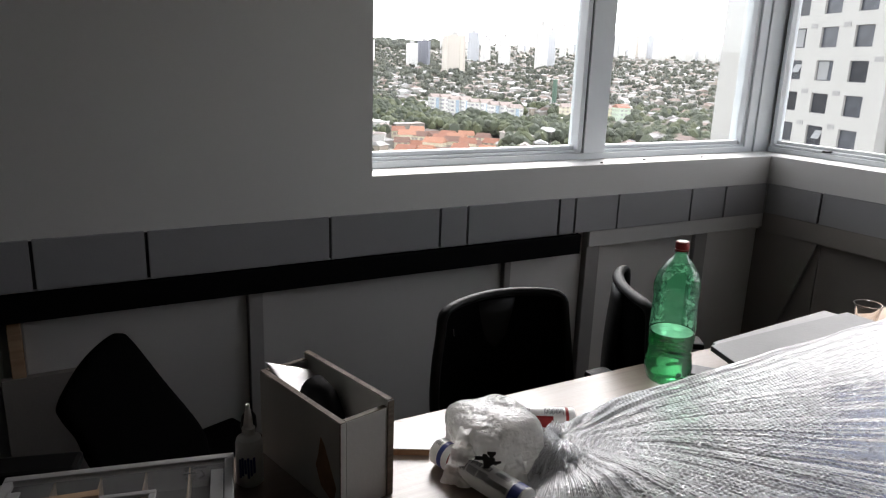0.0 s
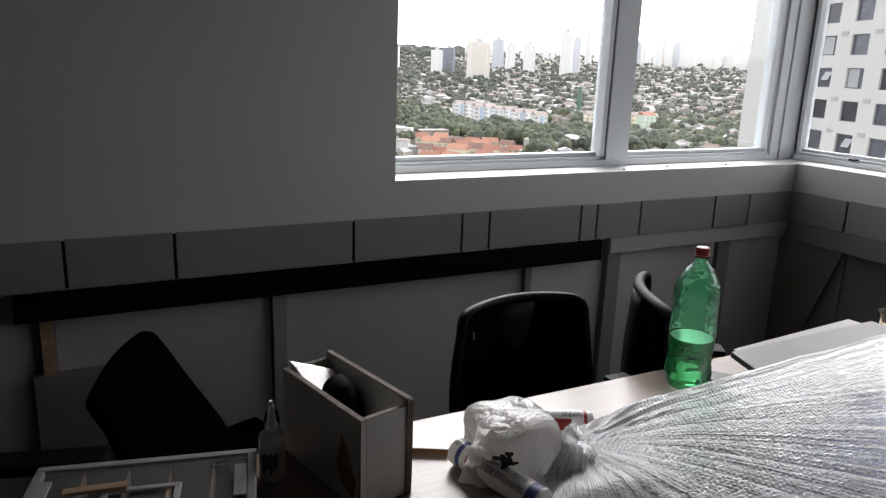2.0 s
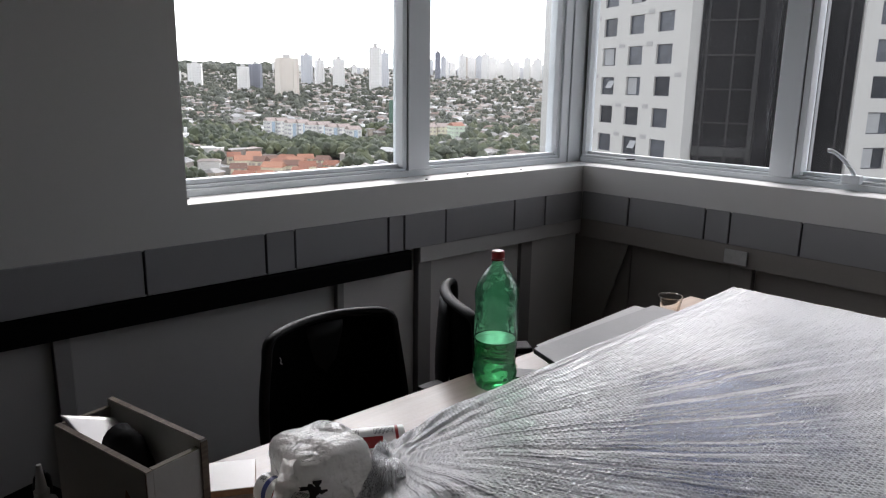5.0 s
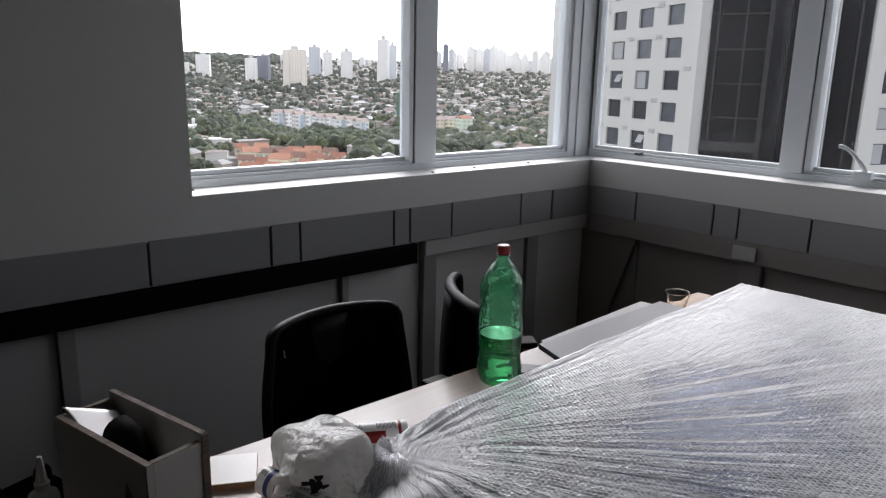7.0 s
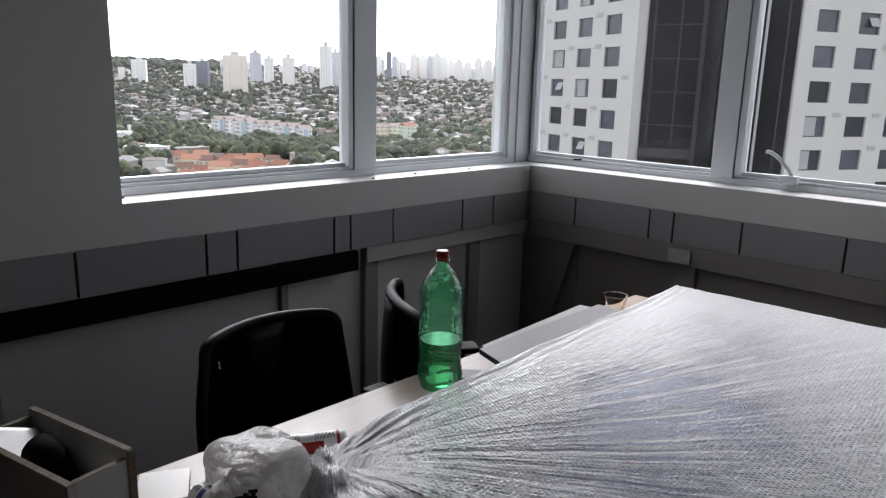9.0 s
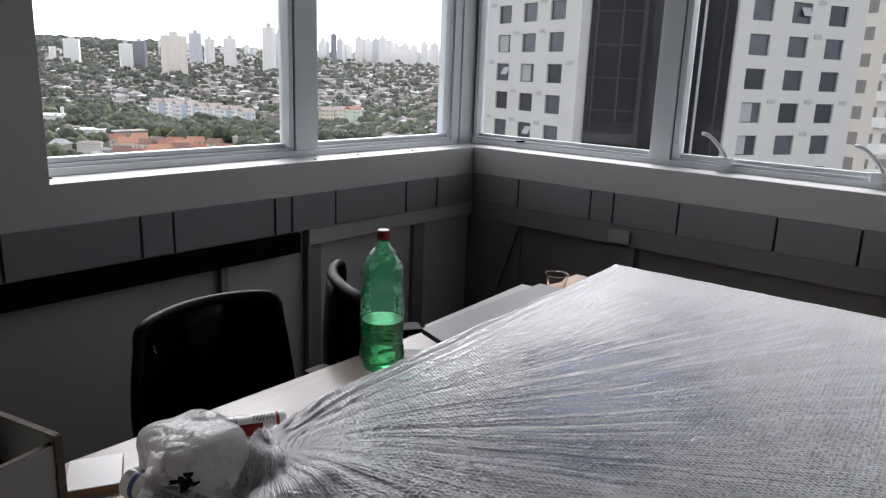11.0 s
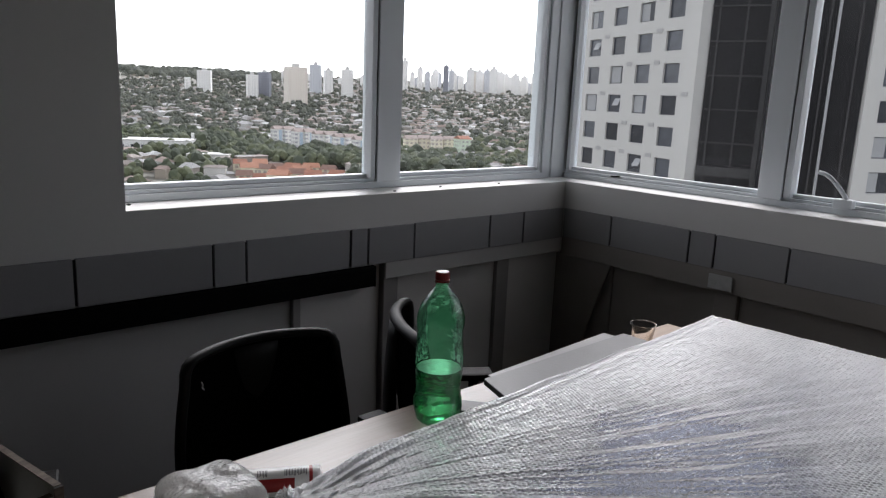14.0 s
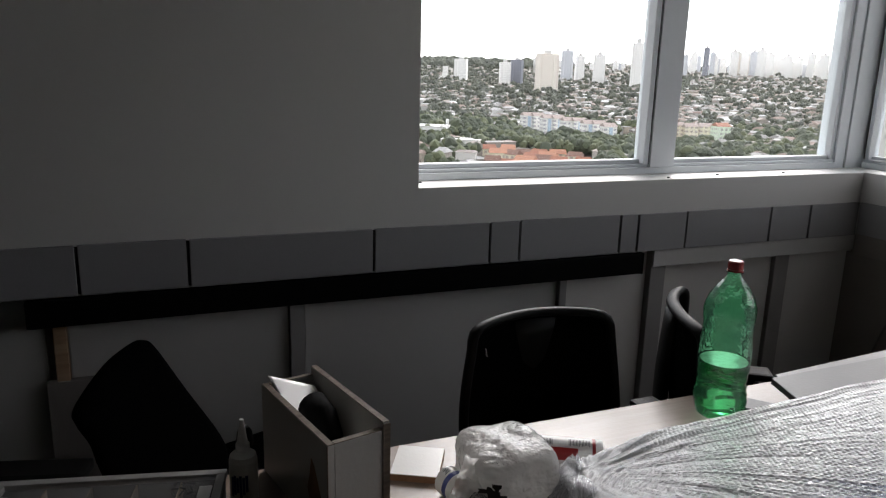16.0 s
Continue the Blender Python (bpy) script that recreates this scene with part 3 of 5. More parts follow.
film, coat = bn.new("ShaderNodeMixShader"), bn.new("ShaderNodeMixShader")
bl.new(math_node('MINIMUM', math_node('ADD', haze, painted_white), 0.93), film.inputs[0])
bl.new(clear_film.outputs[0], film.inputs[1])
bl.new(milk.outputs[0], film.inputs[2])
bl.new(math_node('MINIMUM', math_node('ADD', math_node('MULTIPLY', edge.outputs[0], 1.15), 0.03), 0.42), coat.inputs[0])
bl.new(film.outputs[0], coat.inputs[1])
bl.new(shine.outputs[0], coat.inputs[2])
bl.new(coat.outputs[0], bn["Material Output"].inputs["Surface"])

package = thing("wrapped_panel", "large flat panel wrapped in clear bubble wrap lying on the table", "package", pose(1.984, 2.836, TABLE_Z, 0, 0, 3.0))
PX, PY = 1.46, -1.02                        # size of the slab, from its corner by the knot
part("panel", boxes((0.05, PX - 0.012, PY, 0.018, 0.002, 0.066), w=0.006), material("blue_grey_panel", (0.37, 0.43, 0.66), 0.5, vary=0.1, scale=2), package, "blue-grey panel inside the wrap")


def wrap_height(x, y):
    """Height of the film over the table: flat on the slab, falling to the knot at its corner, with pleats that fan out from there."""
    dx, dy = x - KNOT[0], y - KNOT[1]
    r, a = math.hypot(dx, dy), math.atan2(dy, dx)
    h = 0.079
    fan, wide = math.exp(-r / 0.30), math.exp(-r / 0.75)
    wob = 0.05 * noise.noise((x * 4, y * 4, 1.0))
    pleat = (abs(math.sin(a * 17 + 0.9 * math.sin(a * 7))) - 0.5) * 0.008 * fan
    for f, k in ((43, 0.0028), (71, 0.0022), (113, 0.0016)):
        pleat += (abs(math.sin((a + wob) * f + f)) - 0.5) * k * wide * min(1, r * 113 / f * 2.2) * (0.5 + noise.noise((a * 6 + f, r * 3, 4.0)))
    h += pleat
    h += 0.003 * (noise.noise((x * 9, y * 9, 2.0))) + 0.0035 * noise.noise((x * 3, y * 3, 5.0))
    # long soft creases across the sheet
    h += 0.0012 * max(0, math.sin(30 * (x * 0.35 - y) + 3 * noise.noise((x * 2, y * 2, 9.0)))) ** 8 * max(0, 0.3 + noise.noise((x * 3, y * 5, 12.0)))
    # taut folds that run along the two outer edges
    h += 0.0014 * math.sin((0.03 - y) * 260 + 3 * noise.noise((x * 3, y * 8, 6.0))) * math.exp(-((y - 0.03) / 0.07) ** 2)
    return h


NX, NY, FINER = 300, 210, 3.4
coarse = np.zeros((NY + 1, NX + 1, 3))
X0, X1, Y0, Y1 = -0.02, PX, 0.03, PY - 0.02
skirt = 0.05
for j in range(NY + 1):
    for i in range(NX + 1):
        fx, fy = i / NX, j / NY
        # a border of the grid hangs down the slab's sides
        y = Y0 + skirt + (Y1 - Y0 - 2 * skirt) * fy
        s = min(1, max(0, (0.05 - y) / 0.20))
        left = 0.06 + 0.17 * s * s * (3 - 2 * s)          # the loose end drapes wider away from the knot
        x = X0 - left + (X1 - X0 + left + skirt) * fx
        cx, cy = min(max(x, X0), X1), min(max(y, Y1), Y0)
        ox, oy = (x - cx) / (left if x < cx else skirt), (y - cy) / skirt
        over = min(1, math.hypot(ox, oy))
        h = wrap_height(x if x < cx else cx, cy) * max(0.0, 1 - over ** 1.6)
        px, py = x if x < cx else cx + (x - cx) * 0.35, cy + (y - cy) * 0.35
        if x < cx:
            h += 0.010 * over * (1 - over) * math.sin(38 * y + 5 * noise.noise((x * 6, y * 6, 2.0))) * 2
        pull = math.exp(-((cx - X0) ** 2 + (cy - KNOT[1]) ** 2) / 0.012)
        h *= 1 - 0.25 * pull
        coarse[j, i] = px, py, max(h, 0.004)


def refine(grid, ny, nx):
    """The same sheet with ny x nx points."""
    u, v = np.linspace(0, grid.shape[1] - 1.0001, nx), np.linspace(0, grid.shape[0] - 1.0001, ny)
    i, j = u.astype(int), v.astype(int)
    fu, fv = (u - i)[None, :, None], (v - j)[:, None, None]
    top, low = grid[j][:, i] * (1 - fu) + grid[j][:, i + 1] * fu, grid[j + 1][:, i] * (1 - fu) + grid[j + 1][:, i + 1] * fu
    return top * (1 - fv) + low * fv


def bubble_field(x, y, pitch):
    """Rows of flat-topped air bubbles, each row shifted by half a pitch; some have lost their air."""
    best, salt = np.full(x.shape, 9.0), np.zeros(x.shape)
    for off in (0.0, 0.5):
        a, b = x / pitch + off, y / (pitch * math.sqrt(3)) + off
        d = np.hypot(a - np.floor(a) - 0.5, (b - np.floor(b) - 0.5) * math.sqrt(3))
        near = d < best
        best = np.where(near, d, best)
        key = np.sin(np.floor(a) * 12.99 + np.floor(b) * 78.23 + off * 37.7) * 43758.5453
        salt = np.where(near, key - np.floor(key), salt)
    q = np.clip((0.47 - best) / 0.22, 0, 1)
    return q * q * (3 - 2 * q) * (0.35 + 0.65 * salt)


ny, nx = int(NY * FINER), int(NX * FINER)
sheet_pts = refine(coarse, ny, nx)
du, dv = np.gradient(sheet_pts, axis=1), np.gradient(sheet_pts, axis=0)
nrm = np.cross(dv, du)
nrm /= np.linalg.norm(nrm, axis=2, keepdims=True) + 1e-12
nrm *= np.where(nrm[..., 2:3] < 0, -1, 1)
# the air rows follow the sheet and wander a little
gx, gy = sheet_pts[..., 0], sheet_pts[..., 1]
away = np.hypot(gx - KNOT[0], gy - KNOT[1])
rows_x = gx + 0.004 * np.sin(gy * 5 + 1) + 0.0012 * np.sin(gy * 31 + gx * 12)
rows_y = gy + 0.004 * np.sin(gx * 4) + 0.0012 * np.sin(gx * 27 - gy * 9) + 0.05 * np.clip(0.06 - sheet_pts[..., 2], 0, 1)
puffed = bubble_field(rows_x, rows_y, 0.0094) * np.clip(away / 0.22, 0.15, 1)
sheet_pts = sheet_pts + nrm * (0.0017 * puffed)[..., None]
me = bpy.data.meshes.new("bubble_wrap")
ids = np.arange(ny * nx).reshape(ny, nx)
quads = np.stack((ids[:-1, :-1], ids[1:, :-1], ids[1:, 1:], ids[:-1, 1:]), -1).reshape(-1, 4)
me.vertices.add(ny * nx)
me.vertices.foreach_set("co", sheet_pts.ravel())
me.loops.add(quads.size)
me.loops.foreach_set("vertex_index", quads.ravel())
me.polygons.add(len(quads))
me.polygons.foreach_set("loop_start", np.arange(0, quads.size, 4))
me.polygons.foreach_set("use_smooth", np.ones(len(quads), dtype=bool))
me.update(calc_edges=True)
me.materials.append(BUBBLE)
wrap = new("bubble_wrap", me)
wrap.parent = package
wrap["label"] = "clear bubble wrap pulled into pleats"
# ---- green bottle ----
def pet(name, tint, body, amount, wave=45, rough=0.05, bend=0.25, ior=1.65, creased=0.0):
    """Thin clear plastic: tinted see-through, a little scattering, a glossy skin."""
    m = bpy.data.materials.new(name)
    m.use_nodes = True
    n, l = m.node_tree.nodes, m.node_tree.links
    n.remove(n["Principled BSDF"])
    see, dif, tra, glo, fre = n.new("ShaderNodeBsdfTransparent"), n.new("ShaderNodeBsdfDiffuse"), n.new("ShaderNodeBsdfTranslucent"), n.new("ShaderNodeBsdfGlossy"), n.new("ShaderNodeFresnel")
    tex, bmp = n.new("ShaderNodeTexNoise"), n.new("ShaderNodeBump")
    co = n.new("ShaderNodeTexCoord")
    l.new(co.outputs["Object"], tex.inputs["Vector"])
    tex.inputs["Scale"].default_value, tex.inputs["Detail"].default_value = wave, 2
    bmp.inputs["Strength"].default_value, bmp.inputs["Distance"].default_value = 1.0, bend / wave
    l.new(tex.outputs["Fac"], bmp.inputs["Height"])
    if creased:
        # sharp folds of crumpled film between flat facets, at two sizes
        warp, total = n.new("ShaderNodeMix"), tex.outputs["Fac"]
        warp.data_type = 'RGBA'
        warp.inputs[0].default_value = 0.06
        l.new(co.outputs["Object"], warp.inputs[6])
        l.new(tex.outputs["Color"], warp.inputs[7])
        for size, weight in ((creased, 1.1), (creased * 2.6, 0.3)):
            fold, add = n.new("ShaderNodeTexVoronoi"), n.new("ShaderNodeMath")
            fold.inputs["Scale"].default_value = size
            add.operation = 'MULTIPLY_ADD'
            add.inputs[1].default_value = weight
            l.new(warp.outputs[2], fold.inputs["Vector"])
            l.new(fold.outputs["Distance"], add.inputs[0])
            l.new(total, add.inputs[2])
            total = add.outputs[0]
        l.new(total, bmp.inputs["Height"])
    for q in (dif, tra, glo, fre):
        l.new(bmp.outputs[0], q.inputs["Normal"])
    see.inputs["Color"].default_value = (*tint, 1)
    dif.inputs["Color"].default_value = tra.inputs["Color"].default_value = (*body, 1)
    glo.inputs["Roughness"].default_value = rough
    fre.inputs["IOR"].default_value = ior
    m1, m2, m3 = n.new("ShaderNodeMixShader"), n.new("ShaderNodeMixShader"), n.new("ShaderNodeMixShader")
    m1.inputs[0].default_value, m2.inputs[0].default_value = 0.6, amount
    l.new(dif.outputs[0], m1.inputs[1])
    l.new(tra.outputs[0], m1.inputs[2])
    l.new(see.outputs[0], m2.inputs[1])
    l.new(m1.outputs[0], m2.inputs[2])
    l.new(fre.outputs[0], m3.inputs[0])
    l.new(m2.outputs[0], m3.inputs[1])
    l.new(glo.outputs[0], m3.inputs[2])
    l.new(m3.outputs[0], n["Material Output"].inputs["Surface"])
    return m


# the gathered end: a ruff of pleated film that flares out from the pinch down to the table
bm = bmesh.new()
NA, NR = 220, 44
ruff = []
for i in range(NA + 1):
    a = radians(48 + 214 * i / NA)
    far = 0.070 + 0.075 * max(0, (a - radians(150)) / radians(112)) + 0.030 * max(0, (radians(110) - a) / radians(62))
    far *= 1 + 0.10 * noise.noise((a * 5, 1.0, 0.0)) + 0.06 * math.sin(a * 23)
    row = []
    for k in range(NR + 1):
        q = k / NR
        fold = math.sin(a * 19 + 2.5 * noise.noise((a * 3, q * 2, 3.0))) * 0.0042 * min(1, q * 3) + math.sin(a * 41 + 4 * q) * 0.0025 * min(1, q * 2)
        puff = 0.056 + 0.016 * math.sin(min(1, q * 2.0) * math.pi * 0.75) - 0.075 * max(0, q - 0.35) ** 1.3 / 0.65 ** 1.3
        puff += fold + 0.010 * noise.noise((a * 7, q * 5, 7.0)) * q + 0.004 * noise.noise((a * 22, q * 14, 2.0))
        r = far * q * (1 - 0.10 * max(0, q - 0.8) / 0.2)
        row.append(bm.verts.new((KNOT[0] + r * math.cos(a), KNOT[1] + r * math.sin(a), max(puff, 0.003 + 0.004 * (1 + math.sin(a * 19)) * 0.5))))
    ruff.append(row)
for i in range(NA):
    for k in range(NR):
        bm.faces.new((ruff[i][k], ruff[i + 1][k], ruff[i + 1][k + 1], ruff[i][k + 1]))
bmesh.ops.remove_doubles(bm, verts=bm.verts, dist=0.0002)
bmesh.ops.recalc_face_normals(bm, faces=bm.faces)
part("gathered_end", bm, pet("gathered_film", (0.93, 0.94, 0.95), (0.95, 0.95, 0.96), 0.88, 150, 0.18, 0.3, 1.42, creased=70), package, "bunched white end of the bubble wrap", smooth=True)

bottle = thing("soda_bottle", "dented green plastic soda bottle, partly full, with a red cap", "bottle", pose(2.404, 3.015, TABLE_Z))
bottle.scale = (0.97, 0.97, 0.975)
prof = [(0.018, 0.012), (0.030, 0.003), (0.040, 0.001), (0.049, 0.010), (0.0535, 0.030), (0.0535, 0.050), (0.0505, 0.075), (0.0495, 0.095), (0.0515, 0.105), (0.0525, 0.125), (0.0525, 0.150), (0.0520, 0.190),
        (0.0510, 0.210), (0.0525, 0.225), (0.0515, 0.245), (0.0455, 0.268), (0.034, 0.288), (0.022, 0.302), (0.0155, 0.312), (0.0140, 0.318), (0.0168, 0.320), (0.0168, 0.3225), (0.0138, 0.324), (0.0138, 0.333)]


def dented(bm, amount=0.0022):
    for v in bm.verts:
        a = math.atan2(v.co.y, v.co.x)
        r = math.hypot(v.co.x, v.co.y)
        if r > 0.02:
            k = amount * (noise.noise((2.2 * math.cos(a), 2.2 * math.sin(a), v.co.z * 30)) + 0.6 * noise.noise((5 * math.cos(a), 5 * math.sin(a), v.co.z * 60 + 4)))
            if 0.035 < v.co.z < 0.118:
                k += 0.0016 * math.sin(v.co.z * 330 + 2.2 * math.sin(a * 2 + v.co.z * 40)) * math.sin((v.co.z - 0.035) / 0.083 * math.pi)
            if v.co.z < 0.03:
                k -= 0.004 * abs(math.sin(2.5 * a)) * (1 - v.co.z / 0.03)
            v.co.x *= 1 + k / r
            v.co.y *= 1 + k / r
    return bm


def smooth_profile(p, n=4):
    out = []
    for a, b, c, d in zip([p[0]] + p, p, p[1:], p[2:] + [p[-1]]):
        for k in range(n):
            t = k / n
            out.append(tuple(0.5 * (2 * b[i] + (c[i] - a[i]) * t + (2 * a[i] - 5 * b[i] + 4 * c[i] - d[i]) * t * t + (3 * b[i] - a[i] - 3 * c[i] + d[i]) * t ** 3) for i in (0, 1)))
    return out + [p[-1]]


sp = smooth_profile(prof)
bm = dented(lathe(sp, 56))
shell = part("shell", bm, pet("green_pet", (0.45, 0.88, 0.63), (0.10, 0.42, 0.22), 0.13), bottle, "dented green plastic", smooth=True)
shell.visible_shadow = False
level = 0.127
lp = [(r - 0.002, z + 0.0015) for r, z in sp if z < level - 0.003]
lp.append((lp[-1][0], level))
part("drink", dented(lathe(smooth_profile(lp, 2), 72)), glass("green_drink", (0.32, 0.82, 0.48), 0.02, 1.33), bottle, "green drink", smooth=True).visible_shadow = False
# paler than the drink: light refracted at its top is put into the colour
part("drink_surface", lathe([(lp[-1][0] - 0.0015, level + 0.0003), (lp[-1][0] - 0.0015, level + 0.0008)], 48), pet("bright_drink_top", (0.7, 0.97, 0.82), (0.72, 0.96, 0.82), 0.9), bottle, "level top of the drink, paled for the light in it")
rings = []
for r, z in ((0.0, 0.345), (0.0135, 0.345), (0.0150, 0.3435), (0.0155, 0.341), (0.0155, 0.3285), (0.0150, 0.3275), (0.0145, 0.3275), (0.0145, 0.338), (0, 0.338)):
    rings.append((r, z))
cap_bm = lathe([(max(r, 0.0005), z) for r, z in rings], 48)
for v in cap_bm.verts:
    if 0.328 < v.co.z < 0.3425 and math.hypot(v.co.x, v.co.y) > 0.0149:
        k = 1 + 0.02 * (round(math.atan2(v.co.y, v.co.x) / (2 * math.pi) * 48) % 2)
        v.co.x *= k
        v.co.y *= k
part("cap", cap_bm, RED_PLASTIC, bottle, "red screw cap", smooth=False)
part("collar", lathe([(0.0152, 0.3225), (0.0160, 0.3225), (0.0160, 0.3265), (0.0152, 0.3265)], 40), RED_PLASTIC, bottle, "red tamper ring")

# ---- carrier bag ----
BAG = pet("white_film", (0.95, 0.945, 0.93), (0.95, 0.945, 0.925), 0.95, 60, 0.24, 0.16, 1.40, creased=14)
bag = thing("carrier_bag", "stuffed white translucent plastic bag with a black print", "bag", pose(1.850, 2.895, TABLE_Z))


def crumple(bm, amount, f):
    for v in bm.verts:
        d = v.co.copy()
        w = Vector((d.x * 0.45, d.y, d.z)) + 0.02 * Vector((noise.noise(d * 14), noise.noise(d * 14 + Vector((5, 0, 0))), 0))
        crease = max(0, 1 - 5.0 * abs(noise.noise(w * f))) ** 2 + 0.6 * max(0, 1 - 6.0 * abs(noise.noise(w * f * 1.9 + Vector((3, 1, 2))))) ** 2
        v.co += v.normal * amount * (0.4 - crease)


bm = bmesh.new()
bmesh.ops.create_icosphere(bm, subdivisions=6, radius=1.0)
for v in bm.verts:
    d = v.co.normalized()
    p = 4.0
    k = (abs(d.x) ** p + abs(d.y) ** p + abs(d.z) ** p) ** (-1 / p)
    v.co = Vector((d.x * k * 0.073 - 0.007, d.y * k * 0.082, d.z * k * 0.053 + 0.052))
    v.co *= 1 + 0.07 * noise.noise(d * 1.7)
bm.normal_update()
crumple(bm, 0.0013, 14)
bm.normal_update()
crumple(bm, 0.0010, 34)
bm.normal_update()
crumple(bm, 0.0007, 85)
for v in bm.verts:
    v.co.z = max(v.co.z, 0.002)
part("body", bm, BAG, bag, smooth=True)
bm = bmesh.new()
bmesh.ops.create_grid(bm, x_segments=40, y_segments=40, size=1.0)
for v in bm.verts:
    u, w = v.co.x, v.co.y
    v.co = Vector((0.062 * u * (1 - 0.25 * w), -0.074 - 0.030 * (1 - w) * 0.5 + 0.014 * u * u, 0.052 + 0.046 * w)) + Vector((-0.02, 0, 0))
    v.co += Vector((0, 0.010 * noise.noise((u * 3, w * 3, 1)) + 0.006 * noise.noise((u * 8, w * 6, 3)), 0))
bmesh.ops.transform(bm, matrix=pose(0, 0, 0, 0, 0, -32), verts=bm.verts)
part("flap", bm, BAG, bag, "hanging flap of the bag", smooth=True)
bm = bmesh.new()
for cx, cz, rx, rz, n in ((-0.02, 0.060, 0.010, 0.015, 14), (-0.014, 0.073, 0.007, 0.007, 10), (-0.033, 0.066, 0.012, 0.004, 8), (-0.007, 0.060, 0.010, 0.004, 8), (-0.022, 0.042, 0.013, 0.003, 8)):
    ring = []
    for k in range(n):
        a = 2 * math.pi * k / n
        w = 1 + 0.35 * math.sin(3 * a + cx * 900)
        ring.append(bm.verts.new((cx + rx * w * math.cos(a), -0.112 + 0.25 * (cz - 0.03), cz + rz * w * math.sin(a))))
    bm.faces.new(ring)
bmesh.ops.transform(bm, matrix=pose(0, -0.004, 0, 0, 0, -32), verts=bm.verts)
part("print", bm, BLACK_PRINT, bag, "black printed mark")


# ---- sealant tubes ----
SMALL_PRINT = material("dark_small_print", (0.07, 0.07, 0.08), 0.5)


def cartridge(label, m, bands, stripe, blocks):
    c = thing("sealant_cartridge", label, "cartridge", m, group="sealant cartridges on the table")
    turn = pose(0, 0, 0.0245, 0, 90, 0)
    part("tube", lathe([(0.022, 0.0), (0.0245, 0.001), (0.0245, 0.205), (0.0235, 0.209), (0.008, 0.213), (0.008, 0.228), (0.0, 0.228)], 36, None, turn), WHITE_PLASTIC, c, "white printed tube", smooth=False)
    for a, b, mat in bands:
        part("printed_band", lathe([(0.0246, a), (0.0247, a), (0.0247, b), (0.0246, b)], 36, None, turn), mat, c)
    if stripe:
        bm = bmesh.new()
        ring = [[bm.verts.new(turn @ Vector((0.0248 * math.cos(radians(a)), 0.0248 * math.sin(radians(a)), z))) for a in range(228, 283, 6)] for z in (0.03, 0.165)]
        for quad in zip(ring[0], ring[0][1:], ring[1][1:], ring[1]):
            bm.faces.new(quad)
        part("printed_stripe", bm, RED_PLASTIC, c)
    # blocks of small print, too fine to read
    for z0, z1, a0, a1 in blocks:
        bm = bmesh.new()
        z = z0
        while z < z1:
            end = a1 - random.uniform(0, 0.25) * (a1 - a0)
            arc = [[bm.verts.new(turn @ Vector((0.02485 * math.cos(radians(a0 + (end - a0) * k / 5)), 0.02485 * math.sin(radians(a0 + (end - a0) * k / 5)), zz))) for k in range(6)] for zz in (z, z + 0.0013)]
            for quad in zip(arc[0], arc[0][1:], arc[1][1:], arc[1]):
                bm.faces.new(quad)
            z += 0.0026
        part("print_block", bm, SMALL_PRINT, c)
    return c


cartridge("white sealant cartridge with red and blue bands beside the bag", pose(1.752, 2.935, TABLE_Z, 0, 0, -76), ((0.02, 0.03, BLUE_PRINT), (0.045, 0.062, RED_PLASTIC), (0.185, 0.205, BLUE_PRINT)), False,
          ((0.004, 0.016, 185, 215), (0.068, 0.088, 172, 208), (0.068, 0.088, 214, 250), (0.092, 0.112, 172, 208), (0.092, 0.112, 214, 250), (0.116, 0.132, 176, 208), (0.116, 0.136, 214, 250), (0.138, 0.180, 222, 250), (0.145, 0.175, 178, 200)))
cartridge("white sealant cartridge with a red band behind the bag", pose(1.866, 3.020, TABLE_Z, 0, 0, -29), ((0.190, 0.196, RED_PLASTIC),), True,
          ((0.040, 0.075, 186, 220), (0.085, 0.088, 180, 222), (0.102, 0.118, 186, 220), (0.148, 0.186, 184, 220)))

# ---- plywood box with tools ----
crate = thing("open_box", "narrow open box of white-faced board with raw edges, holding tools", "box", pose(1.535, 2.861, TABLE_Z, 0, 0, 13.5))
BW, BL, BH, TH = 0.103, 0.252, 0.162, 0.011
for name, s in (("side_panel", (0, TH, 0, BL, 0, BH)), ("side_panel", (BW - TH, BW, 0, BL, 0, BH + 0.012)), ("end_panel", (TH + 0.0003, BW - TH - 0.0003, 0.0005, TH, 0, BH)), ("end_panel", (TH + 0.0003, BW - TH - 0.0003, BL - TH, BL - 0.0005, 0, BH)),
                ("bottom_panel", (TH + 0.0003, BW - TH - 0.0003, TH + 0.0003, BL - TH - 0.0003, 0.004, 0.014))):
    ob = part(name, boxes(s, w=0.0008, seg=1), WHITE_LAM, crate)
    if name != "bottom_panel":
        x0, x1, y0, y1, z0, z1 = s
        part("raw_edge", boxes((x0 + 0.0005, x1 - 0.0005, y0 + 0.0005, y1 - 0.0005, z1 + 0.0001, z1 + 0.0014)), PLY, ob, "raw brown board edge")
part("raw_corner", boxes((BW - TH, BW + 0.0012, -0.0014, 0.0, 0, BH + 0.010)), PLY, crate, "raw brown board edge")
part("raw_corner", boxes((-0.0012, 0.0, -0.0012, 0.001, 0, BH)), PLY, crate, "raw brown board edge")
bm = bmesh.new()
prism(bm, [(-0.0009, y, z) for y, z in ((0.055, 0.118), (0.045, 0.108), (0.012, 0.045), (0.020, 0.015), (0.055, 0.03), (0.070, 0.062), (0.062, 0.085))], (0.0008, 0, 0))
part("stain", bm, TABLE_EDGE, crate, "brown stain where the facing has broken off")
